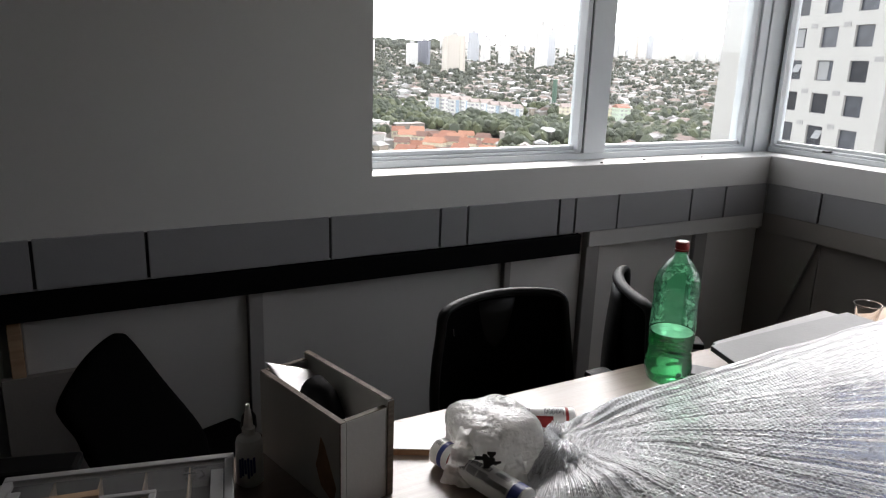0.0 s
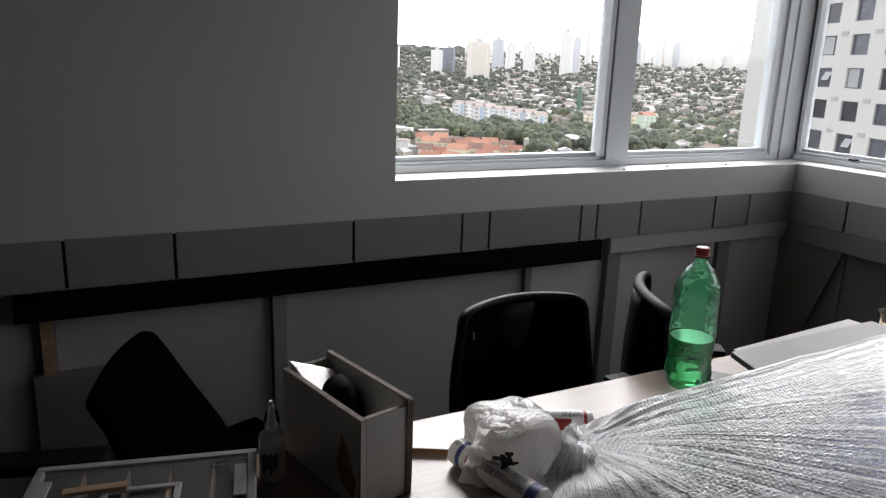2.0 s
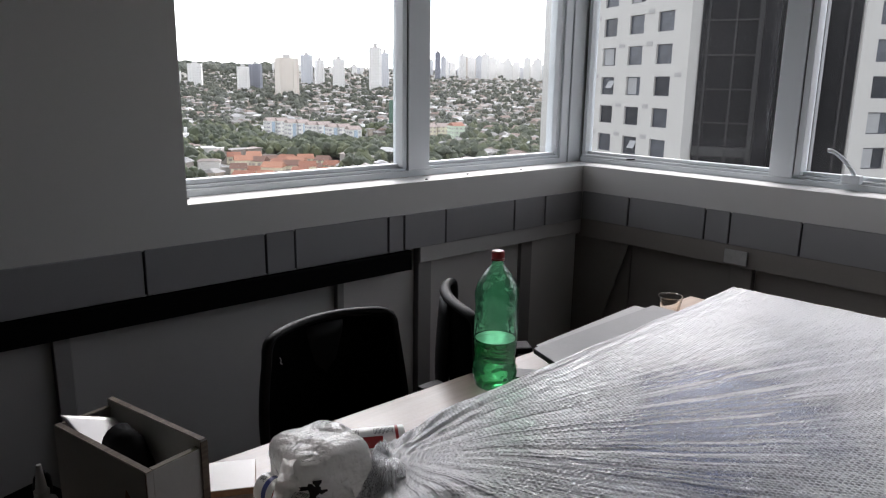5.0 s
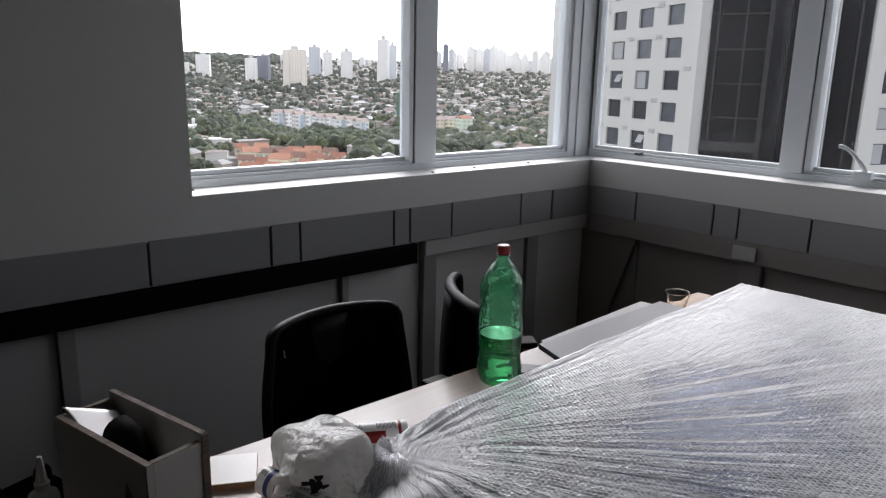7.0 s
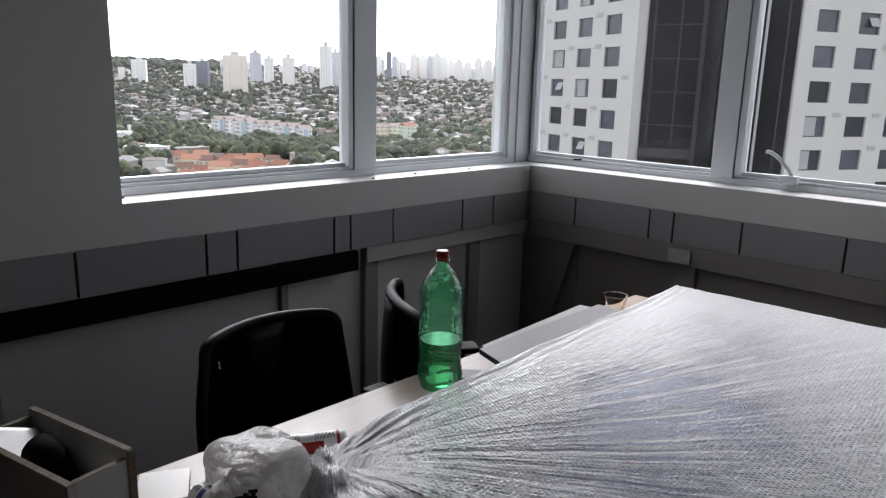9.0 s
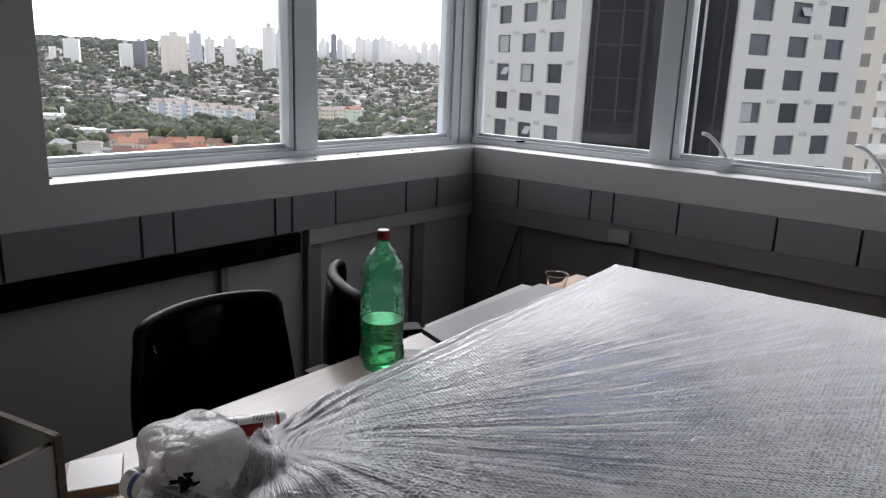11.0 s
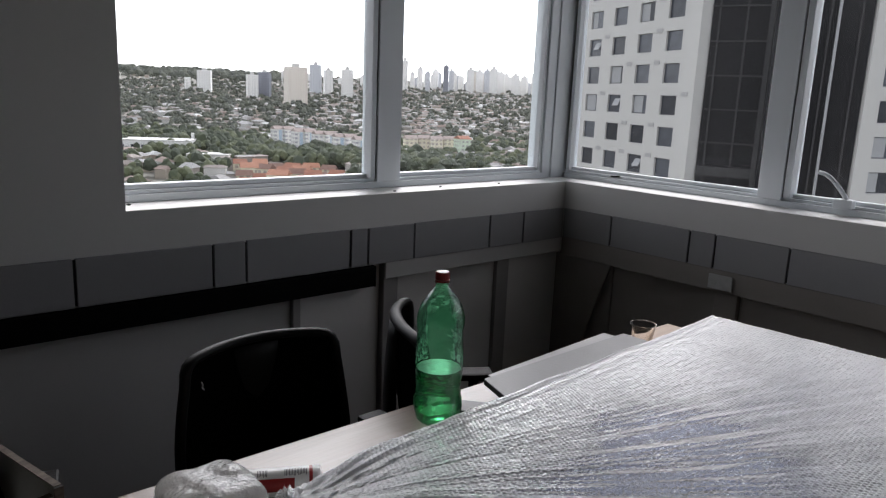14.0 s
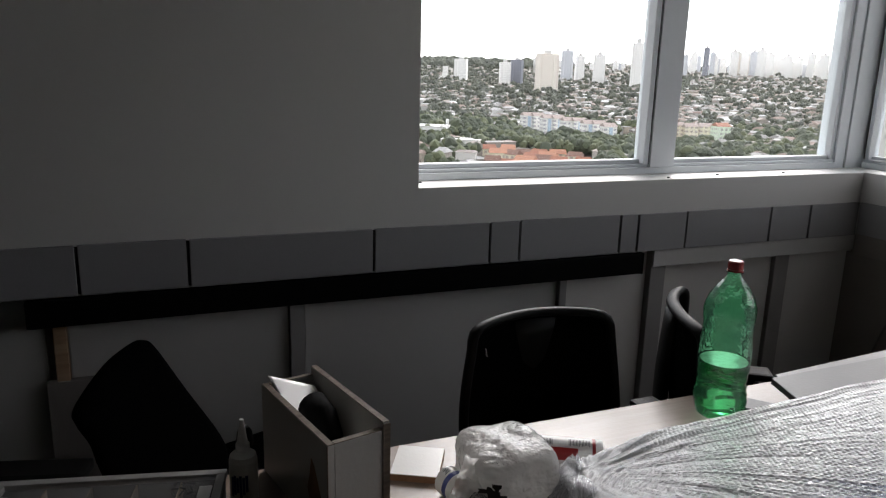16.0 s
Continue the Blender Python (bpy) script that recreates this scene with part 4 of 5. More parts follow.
bm = tube(bmesh.new(), [(0.052, 0.07, 0.03), (0.052, 0.10, 0.10), (0.052, 0.13, 0.142), (0.052, 0.16, 0.148)], 0.026, 14)
grip = tagged(part("tool_grip", bm, DARK_CLOTH, None, smooth=True), "black padded tool grip standing in the open box", "tool")
grip.matrix_world = pose(1.535, 2.861, TABLE_Z, 0, 0, 13.5)
bm = bmesh.new()
bmesh.ops.create_grid(bm, x_segments=12, y_segments=12, size=1.0)
for v in bm.verts:
    u, w = v.co.x, v.co.y
    v.co = Vector((0.048 + 0.034 * u, 0.196 + 0.040 * w - 0.02 * u, 0.147 - 0.0098 * u + 0.0169 * w))
bmesh.ops.solidify(bm, geom=list(bm.faces), thickness=0.0012)
sheet = tagged(part("metal_sheet", bm, material("bright_steel", (0.92, 0.92, 0.92), 0.38, metal=1.0, vary=0.03, bump=0.02), None, smooth=True), "curved bright steel sheet standing in the open box", "metal sheet")
sheet.matrix_world = pose(1.535, 2.861, TABLE_Z, 0, 0, 13.5)

# ---- glue bottle ----
glue = thing("glue_bottle", "small white squeeze glue bottle with a nozzle and dark label", "glue bottle", pose(1.433, 3.022, TABLE_Z) @ Matrix.Diagonal((1, 1, 1.08, 1)))
part("body", lathe([(0.020, 0.0), (0.0225, 0.003), (0.0225, 0.070), (0.020, 0.078), (0.010, 0.084), (0.009, 0.088)], 32), WHITE_PLASTIC, glue, smooth=False)
part("nozzle", lathe([(0.011, 0.088), (0.011, 0.095), (0.0085, 0.097), (0.004, 0.130), (0.0035, 0.134)], 24), WHITE_PLASTIC, glue)
for k in range(6):
    bm = bmesh.new()
    box(bm, 0.0226, 0.0231, -0.002, 0.002, 0.018 + 0.004 * (k % 3), 0.05 + 0.003 * (k % 2), pose(0, 0, 0, 0, 0, 215 + k * 12))
    part("label_bar", bm, BLUE_PRINT, glue)

part("cap", lathe([(0.0135, 0.0), (0.014, 0.006), (0.012, 0.022), (0.006, 0.032), (0.0, 0.034)], 24, None, pose(0.006, 0.024, 0.082, 12, 0, 0)), BLACK_PRINT, glue, "black cap hanging behind the nozzle")

# ---- compartment organiser ----
org = thing("organiser_case", "clear-lidded compartment case with grey rim and bits inside", "organiser", pose(1.405, 3.028, TABLE_Z, 0, 0, 167))
OW, OD, OH = 0.335, 0.24, 0.055
part("tray", boxes((0, OW, 0, OD, 0, 0.004), (0, 0.004, 0, OD, 0.004, OH - 0.008), (OW - 0.004, OW, 0, OD, 0.004, OH - 0.008), (0.004, OW - 0.004, 0, 0.004, 0.004, OH - 0.008), (0.004, OW - 0.004, OD - 0.004, OD, 0.004, OH - 0.008)), GREY_PLASTIC, org)
for k in range(1, 5):
    part("divider", boxes((k * OW / 5 - 0.001, k * OW / 5 + 0.001, 0.005, OD - 0.005, 0.0045, OH - 0.012)), material("tan_divider", (0.45, 0.34, 0.24), 0.5) if k == 1 else bpy.data.materials["tan_divider"], org)
part("lid", boxes((0.012, OW - 0.012, 0.012, OD - 0.012, OH - 0.003, OH)), CLEAR_LID, org, "clear plastic lid")
part("lid_rim", boxes((-0.003, OW + 0.003, -0.003, 0.0115, OH - 0.008, OH + 0.003), (-0.003, OW + 0.003, OD - 0.0115, OD + 0.003, OH - 0.008, OH + 0.003), (-0.003, 0.0115, 0.0116, OD - 0.0116, OH - 0.008, OH + 0.003), (OW - 0.0115, OW + 0.003, 0.0116, OD - 0.0116, OH - 0.008, OH + 0.003), w=0.002), material("pale_rim", (0.40, 0.40, 0.40), 0.4), org, "pale raised rim")
part("handle", boxes((0.11, 0.225, 0.085, 0.095, OH, OH + 0.006), (0.11, 0.12, 0.095, 0.16, OH, OH + 0.006), (0.215, 0.225, 0.095, 0.16, OH, OH + 0.006), w=0.002), bpy.data.materials["pale_rim"], org)
part("latch", boxes((0.0125, 0.032, 0.045, 0.135, OH + 0.0002, OH + 0.004), w=0.0015), bpy.data.materials["pale_rim"], org)
part("latch", boxes((OW - 0.030, OW - 0.0125, 0.045, 0.135, OH + 0.0002, OH + 0.004), w=0.0015), bpy.data.materials["pale_rim"], org)
strip = thing("wood_strip", "short raw wooden strip lying across the case lid", "offcut", org.matrix_world @ pose(0.235, 0.088, OH + 0.0062, 0, 0, 4))
part("strip", boxes((-0.045, 0.045, -0.008, 0.008, 0, 0.006), w=0.0008, seg=1), STUD_RAW, strip)
bm = bmesh.new()
for k in range(9):
    box(bm, -0.006, 0.006, -0.0012, 0.0012, 0, 0.0006, pose(0.045 + 0.012 * (k % 3), 0.03 + 0.014 * (k // 3), OH + 0.0002, 0, 0, (37 * k) % 180))
part("marker_scrawl", bm, BLACK_PRINT, org, "unreadable marker scrawl")

# ---- offcuts, boards and cup ----
off = thing("laminate_offcut", "small white laminate offcut with brown edges lying on the table", "offcut", pose(1.795, 3.049, TABLE_Z, 0, 0, 62))
bm = boxes((-0.10, 0.0, 0, 0.085, 0.0, 0.012), w=0.0006, seg=1)
part("core", bm, TABLE_EDGE, off, "brown core")
part("facing", boxes((-0.0995, -0.0005, 0.0005, 0.0845, 0.0121, 0.0135)), WHITE_LAM, off, "white facing")
LIGHT_LAM = material("light_grey_laminate", (0.20, 0.20, 0.20), 0.4, vary=0.05, scale=9)
for x, y, z, turn, length, width, thick, mat, text in (
        (2.66, 2.935, 0.0, 3, 0.36, 0.075, 0.018, GREY_LAM, "grey laminate board at the bottom of the stack"),
        (2.62, 2.930, 0.0185, 2, 0.40, 0.080, 0.018, GREY_LAM, "grey laminate board in the middle of the stack"),
        (2.567, 2.962, 0.037, 4.2, 0.540, 0.088, 0.012, LIGHT_LAM, "light grey laminate board jutting out of the stack"),
        (2.512, 2.917, 0.0495, 1.2, 0.595, 0.098, 0.014, GREY_LAM, "grey laminate board with dark edges on top of the stack")):
    b = thing("grey_board", text, "board", pose(x, y, TABLE_Z + z, 0, 0, turn), group="stacked grey boards")
    bm = bmesh.new()
    cut = 0.035 if thick < 0.015 else 0.0
    low = [bm.verts.new(p) for p in ((0, 0, 0), (length, 0, 0), (length, width, 0), (cut, width, 0))]
    bm.faces.new(low)
    top = bmesh.ops.extrude_face_region(bm, geom=list(bm.faces))
    bmesh.ops.translate(bm, vec=(0, 0, thick), verts=[v for v in top["geom"] if isinstance(v, bmesh.types.BMVert)])
    bevel(bm, 0.0008, 1)
    part("board", bm, mat, b)
    part("edge_strip", boxes((0.002, length - 0.002, -0.0008, 0.0, 0.001, thick - 0.001)), GAP, b, "dark raw edge")
    bm = bmesh.new()
    slant = math.atan2(cut, width)
    box(bm, -0.0009, 0.0, 0.002, math.hypot(cut, width) - 0.002, 0.001, thick - 0.001, pose(0, 0, 0, 0, 0, -math.degrees(slant)))
    part("edge_strip", bm, GAP, b, "dark raw edge")
CUP = glass("clear_cup_plastic", (0.95, 0.93, 0.90), 0.05, 1.15)
cup = tagged(part("plastic_cup", lathe([(0.024, 0.002), (0.0245, 0.0), (0.0365, 0.080), (0.0385, 0.0815), (0.0375, 0.0825), (0.0355, 0.081), (0.0238, 0.0035), (0.0005, 0.0035)], 40), CUP, None, smooth=True), "clear disposable plastic cup standing on the table", "cup")
cup.matrix_world = pose(3.19, 3.02, TABLE_Z + 0.0125) @ Matrix.Diagonal((1, 1, 0.80, 1))
tan = tagged(part("tan_board", boxes((-0.20, 0.13, -0.16, 0.055, 0, 0.012), w=0.001, seg=1), wood("tan_board_face", (0.34, 0.23, 0.15), (0.46, 0.33, 0.23), 0.5)), "small tan wooden board lying under the plastic cup", "board")
tan.matrix_world = pose(3.32, 3.04, TABLE_Z, 0, 0, 0)
cup.visible_shadow = False
phone = tagged(part("black_remote", boxes((-0.03, 0.03, -0.06, 0.06, 0, 0.012), w=0.003), BLACK_PRINT), "small flat black device lying beside the bottle", "device")
phone.matrix_world = pose(2.500, 3.005, TABLE_Z, 0, 0, 40)

# ---- outside: terrain, city and the neighbouring towers ----
def ground_z(x, y):
    r = math.hypot(x, y)
    s = max(0.0, r - 480)
    return -42 + 0.026 * s + 0.0000045 * s * s if r < 3400 else -42 + 0.026 * 2920 + 0.0000045 * 2920 ** 2


TERRAIN = material("dry_ground", (0.20, 0.19, 0.16), 0.95, vary=0.35, scale=0.02, fine=0.3, bump=0)
bm = bmesh.new()
radii = [0, 30, 80, 160, 260, 360, 480, 600, 750, 900, 1100, 1300, 1600, 1900, 2300, 2800, 3400, 4600]
rings = []
for r in radii[1:]:
    rings.append([bm.verts.new((r * math.cos(2 * math.pi * k / 96), r * math.sin(2 * math.pi * k / 96), ground_z(r, 0))) for k in range(96)])
centre = bm.verts.new((0, 0, -42))
for k in range(96):
    bm.faces.new((centre, rings[0][k], rings[0][(k + 1) % 96]))
    for a, b in zip(rings, rings[1:]):
        bm.faces.new((a[k], b[k], b[(k + 1) % 96], a[(k + 1) % 96]))
structure("ground", bm, TERRAIN, "dry built-up ground rising to a far ridge", "ground")


def at(az, r):
    """Place on the ground at a bearing from north towards east and a distance."""
    x, y = r * math.sin(radians(az)), r * math.cos(radians(az))
    return x, y, ground_z(x, y)


def island_material(name, stops, rough=0.85):
    m = bpy.data.materials.new(name)
    m.use_nodes = True
    n, l = m.node_tree.nodes, m.node_tree.links
    geo, ramp = n.new("ShaderNodeNewGeometry"), n.new("ShaderNodeValToRGB")
    ramp.color_ramp.interpolation = 'CONSTANT'
    while len(ramp.color_ramp.elements) < len(stops):
        ramp.color_ramp.elements.new(0.5)
    for e, (p, c) in zip(ramp.color_ramp.elements, stops):
        e.position, e.color = p, (*c, 1)
    l.new(geo.outputs["Random Per Island"], ramp.inputs["Fac"])
    l.new(ramp.outputs[0], n["Principled BSDF"].inputs["Base Color"])
    n["Principled BSDF"].inputs["Roughness"].default_value = rough
    return m


HOUSE_WALL = island_material("house_walls", ((0.0, (0.40, 0.385, 0.36)), (0.3, (0.62, 0.61, 0.59)), (0.5, (0.30, 0.275, 0.25)), (0.8, (0.42, 0.37, 0.31))))
HOUSE_ROOF = island_material("house_roofs", ((0.0, (0.21, 0.155, 0.13)), (0.20, (0.25, 0.215, 0.19)), (0.40, (0.25, 0.24, 0.23)), (0.68, (0.34, 0.335, 0.33)), (0.84, (0.54, 0.54, 0.53)), (0.90, (0.18, 0.15, 0.135))))
# far crowns greyed and paled, distance haze put into the colour
HAZED_LEAVES = island_material("hazed_tree_crowns", ((0.0, (0.075, 0.083, 0.064)), (0.3, (0.092, 0.101, 0.076)), (0.6, (0.118, 0.125, 0.092)), (0.85, (0.086, 0.093, 0.080))), 0.9)
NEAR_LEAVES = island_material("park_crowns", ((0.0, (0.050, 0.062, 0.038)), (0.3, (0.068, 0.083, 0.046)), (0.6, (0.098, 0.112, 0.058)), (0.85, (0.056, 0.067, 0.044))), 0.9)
RNG = random.Random(5)


def raw(name, verts, faces, mat, label, category):
    me = bpy.data.meshes.new(name)
    me.from_pydata(verts, [], faces)
    me.materials.append(mat)
    return tagged(new(name, me), label, category, kind="stuff")


def add_house(wv, wf, rv, rf, x, y, z, w, d, h, turn, pitch):
    c, s = math.cos(turn), math.sin(turn)
    def P(u, v, q):
        return (x + c * u - s * v, y + s * u + c * v, z + q)
    i = len(wv)
    wv += [P(-w, -d, -3), P(w, -d, -3), P(w, d, -3), P(-w, d, -3), P(-w, -d, h), P(w, -d, h), P(w, d, h), P(-w, d, h)]
    wf += [(i, i + 1, i + 5, i + 4), (i + 1, i + 2, i + 6, i + 5), (i + 2, i + 3, i + 7, i + 6), (i + 3, i, i + 4, i + 7)]
    i = len(rv)
    e = 0.6
    rv += [P(-w - e, -d - e, h - 0.1), P(w + e, -d - e, h - 0.1), P(w + e, d + e, h - 0.1), P(-w - e, d + e, h - 0.1), P(-w * 0.7, 0, h + pitch), P(w * 0.7, 0, h + pitch)]
    rf += [(i, i + 1, i + 5, i + 4), (i + 2, i + 3, i + 4, i + 5), (i + 1, i + 2, i + 5), (i + 3, i, i + 4), (i + 3, i + 2, i + 1, i)]


def add_tree(tv, tf, x, y, z, r, h):
    """A crown of several uneven clumps."""
    for _ in range(RNG.randint(4, 6)):
        cx, cy, cz = x + RNG.uniform(-0.6, 0.6) * r, y + RNG.uniform(-0.6, 0.6) * r, z + h * RNG.uniform(0.45, 0.95)
        q = r * RNG.uniform(0.35, 0.65)
        i = len(tv)
        n = 6
        for k, (rr, zz) in enumerate(((0.75, -0.6), (1.0, 0.0), (0.62, 0.65))):
            for j in range(n):
                a = 2 * math.pi * (j + 0.5 * k) / n
                w = q * rr * RNG.uniform(0.75, 1.25)
                tv.append((cx + w * math.cos(a), cy + w * math.sin(a), cz + q * zz * RNG.uniform(0.75, 1.25)))
        tv.append((cx, cy, cz + q * 1.0))
        tv.append((cx, cy, cz - q * 0.9))
        for j in range(n):
            k = (j + 1) % n
            tf += [(i + j, i + k, i + n + j), (i + k, i + n + k, i + n + j), (i + n + j, i + n + k, i + 2 * n + j), (i + n + k, i + 2 * n + k, i + 2 * n + j), (i + 2 * n + j, i + 2 * n + k, i + 3 * n), (i + k, i + j, i + 3 * n + 1)]


def tree_share(az, r):
    """How wooded the city is at a place."""
    far = 600 - 11.5 * min(10, max(0, az - 22))
    if far - 95 < r < far:
        return 0.985 if az < 41 else 0.6
    if r <= far - 95:
        return 0.6 if az < 25 else 0.4
    base = 0.70 - 0.010 * (az - 15)
    return max(0.38, base + 0.25 * noise.noise((az * 0.35, r * 0.006, 3.0)))


wv, wf, rv, rf, tv, tf, nv, nf = [], [], [], [], [], [], [], []
bands = ((300, 400, 190), (400, 610, 3200), (610, 900, 1500), (900, 1400, 2400), (1400, 2100, 2400), (2100, 3300, 1700))
for r0, r1, count in bands:
    for _ in range(count):
        az, r = RNG.uniform(9, 51), math.sqrt(RNG.uniform(r0 * r0, r1 * r1))
        x, y, z = at(az, r)
        if 300 < r < 425 and 24.5 < az < 34:
            continue
        if 395 < r < 545 and 15 < az < 25 and RNG.random() < 0.82:
            continue
        if 500 < r < 585 and 27.5 < az < 43.5 and r > 590 - 11.5 * min(10, az - 22):
            continue
        if RNG.random() < tree_share(az, r):
            k = 1.0 if r < 900 else 1.25
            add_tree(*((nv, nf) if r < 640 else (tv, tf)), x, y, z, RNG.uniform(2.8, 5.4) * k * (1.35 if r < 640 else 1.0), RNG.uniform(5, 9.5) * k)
        else:
            k = 1.0 if r < 900 else 1.3
            add_house(wv, wf, rv, rf, x, y, z, RNG.uniform(2.8, 6.2) * k, RNG.uniform(2.6, 4.4) * k, RNG.uniform(3, 7.5), RNG.uniform(0, math.pi), RNG.uniform(0.4, 2.2))
raw("far_house_walls", wv, wf, HOUSE_WALL, "dense low houses of the far city", "houses")
raw("far_house_roofs", rv, rf, HOUSE_ROOF, "tiled and metal roofs of the far city", "roofs")
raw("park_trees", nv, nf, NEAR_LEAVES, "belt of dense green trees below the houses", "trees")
raw("far_trees", tv, tf, HAZED_LEAVES, "many dark green trees among the houses", "trees")

# ridge of woods on the skyline
tv, tf = [], []
for _ in range(420):
    az, r = RNG.uniform(6, 30), RNG.uniform(2500, 3300)
    x, y, z = at(az, r)
    add_tree(tv, tf, x, y, z - 4, RNG.uniform(14, 26), RNG.uniform(12, 20))
raw("ridge_woods", tv, tf, HAZED_LEAVES, "dark woods along the far ridge", "woods")


def floors_material(name, wall, dark, storey=3.0, bay=3.4, share=0.45):
    """Far facade: rows of small dark openings at storey height."""
    m = material(name, wall, 0.8, vary=0.05, scale=0.05, fine=0.5, bump=0)
    n, l = m.node_tree.nodes, m.node_tree.links
    co, br = n.new("ShaderNodeTexCoord"), n.new("ShaderNodeTexBrick")
    sep, addn, com = n.new("ShaderNodeSeparateXYZ"), n.new("ShaderNodeMath"), n.new("ShaderNodeCombineXYZ")
    l.new(co.outputs["Object"], sep.inputs[0])
    l.new(sep.outputs[0], addn.inputs[0])
    l.new(sep.outputs[1], addn.inputs[1])
    l.new(addn.outputs[0], com.inputs[0])
    l.new(sep.outputs[2], com.inputs[1])
    l.new(com.outputs[0], br.inputs["Vector"])
    br.offset = 0.0
    br.inputs["Scale"].default_value = 1.0
    br.inputs["Brick Width"].default_value, br.inputs["Row Height"].default_value = bay, storey
    br.inputs["Mortar Size"].default_value = 0.75
    br.inputs["Mortar Smooth"].default_value = 0.0
    br.inputs["Color1"].default_value = br.inputs["Color2"].default_value = (*dark, 1)
    br.inputs["Mortar"].default_value = (*wall, 1)
    l.new(br.outputs["Color"], n["Principled BSDF"].inputs["Base Color"])
    return m


# far facades low in contrast, distance haze put into their colours
TOWER_WALLS = [floors_material("tower_cream", (0.82, 0.78, 0.70), (0.50, 0.40, 0.37)), floors_material("tower_white", (0.88, 0.865, 0.84), (0.58, 0.575, 0.57)),
               floors_material("tower_grey", (0.62, 0.63, 0.66), (0.42, 0.44, 0.48)), floors_material("tower_dark", (0.26, 0.27, 0.31), (0.14, 0.15, 0.18))]
TOWER_CAP = material("roof_concrete", (0.55, 0.54, 0.52), 0.9, scale=0.1, fine=1, bump=0)


def tower(az, r, w, top_el, kind, d=None, crown=True, turn=None, strips=True):
    """An apartment tower whose top is seen at an elevation of top_el degrees: stepped body, lift head and projecting bays."""
    x, y, z = at(az, r)
    h = 1.45 + r * math.tan(radians(top_el)) - z
    w *= 0.78
    d = d or w * 0.8
    t = thing("apartment_tower", ("cream", "white", "pale grey", "dark grey")[kind] + " high-rise apartment tower standing in the far city", "tower", pose(x, y, z - 2, 0, 0, -az + (RNG.uniform(-25, 25) if turn is None else turn)), group="towers on the skyline")
    h += 2
    part("wall", boxes((-w / 2, w / 2, -d / 2, d / 2, 0, h)), TOWER_WALLS[kind], t)
    if strips:
        for s in (-0.31, 0.31):
            part("bay", boxes((s * w - 0.11 * w, s * w + 0.11 * w, -d / 2 - 1.4, -d / 2 - 0.02, 0, h - 3)), TOWER_WALLS[kind], t)
    if crown:
        part("lift_head", boxes((-0.16 * w, 0.16 * w, -0.2 * d, 0.2 * d, h, h + 0.09 * h)), TOWER_CAP, t)
    return t


# bearing, distance, width, elevation of the roof, colour
tower(23.1, 1500, 32, 1.30, 1)
tower(21.9, 1550, 14, 0.75, 1, crown=False)
tower(26.5, 1350, 24, 1.15, 1)
tower(27.4, 1380, 26, 1.35, 3)
tower(29.7, 1200, 40, 1.85, 0, turn=18)
tower(31.2, 1700, 30, 2.1, 2)
tower(32.15, 1720, 24, 1.75, 1)
tower(28.9, 2600, 26, 1.55, 1)
tower(33.6, 1500, 29, 1.85, 1)
tower(36.4, 1450, 26, 2.75, 1)
tower(37.1, 1480, 22, 2.35, 2)
tower(38.0, 2300, 22, 2.75, 1)
for az, r, w, el, k in ((38.6, 2500, 30, 1.9, 1), (39.2, 2400, 34, 2.2, 1), (39.8, 2300, 30, 1.95, 2), (40.4, 2600, 44, 2.05, 1), (41.2, 2200, 30, 2.45, 3), (41.8, 2450, 38, 1.9, 1), (42.4, 2500, 34, 1.75, 1),
                        (43.1, 2300, 44, 2.25, 1), (43.8, 2350, 46, 2.3, 1), (44.4, 2300, 36, 2.2, 2), (44.9, 2250, 40, 2.4, 1), (45.5, 2300, 40, 2.2, 1), (46.0, 2500, 40, 1.85, 1), (46.6, 2250, 42, 2.1, 1), (47.3, 2300, 44, 1.85, 1), (48.1, 2300, 36, 2.2, 1),
                        (48.9, 2300, 44, 2.0, 1), (49.8, 2300, 44, 2.2, 1), (34.8, 2600, 30, 1.5, 1), (35.3, 2700, 34, 1.35, 1), (30.6, 2700, 30, 1.35, 1), (25.2, 2700, 34, 0.95, 1), (15.0, 2900, 34, 0.95, 1), (14.4, 2900, 24, 0.85, 1), (19.0, 2900, 30, 0.7, 1),
                        (33.1, 2500, 36, 1.2, 1), (24.6, 2500, 30, 0.8, 0), (28.2, 2600, 30, 1.0, 1)):
    tower(az, r, w * RNG.uniform(0.55, 0.75), el * RNG.uniform(0.94, 1.04), k, strips=False)
    tower(az + RNG.uniform(0.25, 0.45), r + 60, w * RNG.uniform(0.35, 0.6), el * RNG.uniform(0.72, 0.92), RNG.choice((1, 1, 2, 0)), strips=False)

# a row of low apartment blocks, white with blue bands
BLOCK_BLUE = material("pale_blue_render", (0.46, 0.56, 0.66), 0.8, vary=0.05, bump=0)
ROOF_RED = material("terracotta_tiles", (0.30, 0.135, 0.09), 0.9, vary=0.3, scale=0.4, fine=2, bump=0)

ROOF_PALE = material("faded_roof_tiles", (0.33, 0.27, 0.245), 0.9, vary=0.2, scale=0.4, fine=2, bump=0)


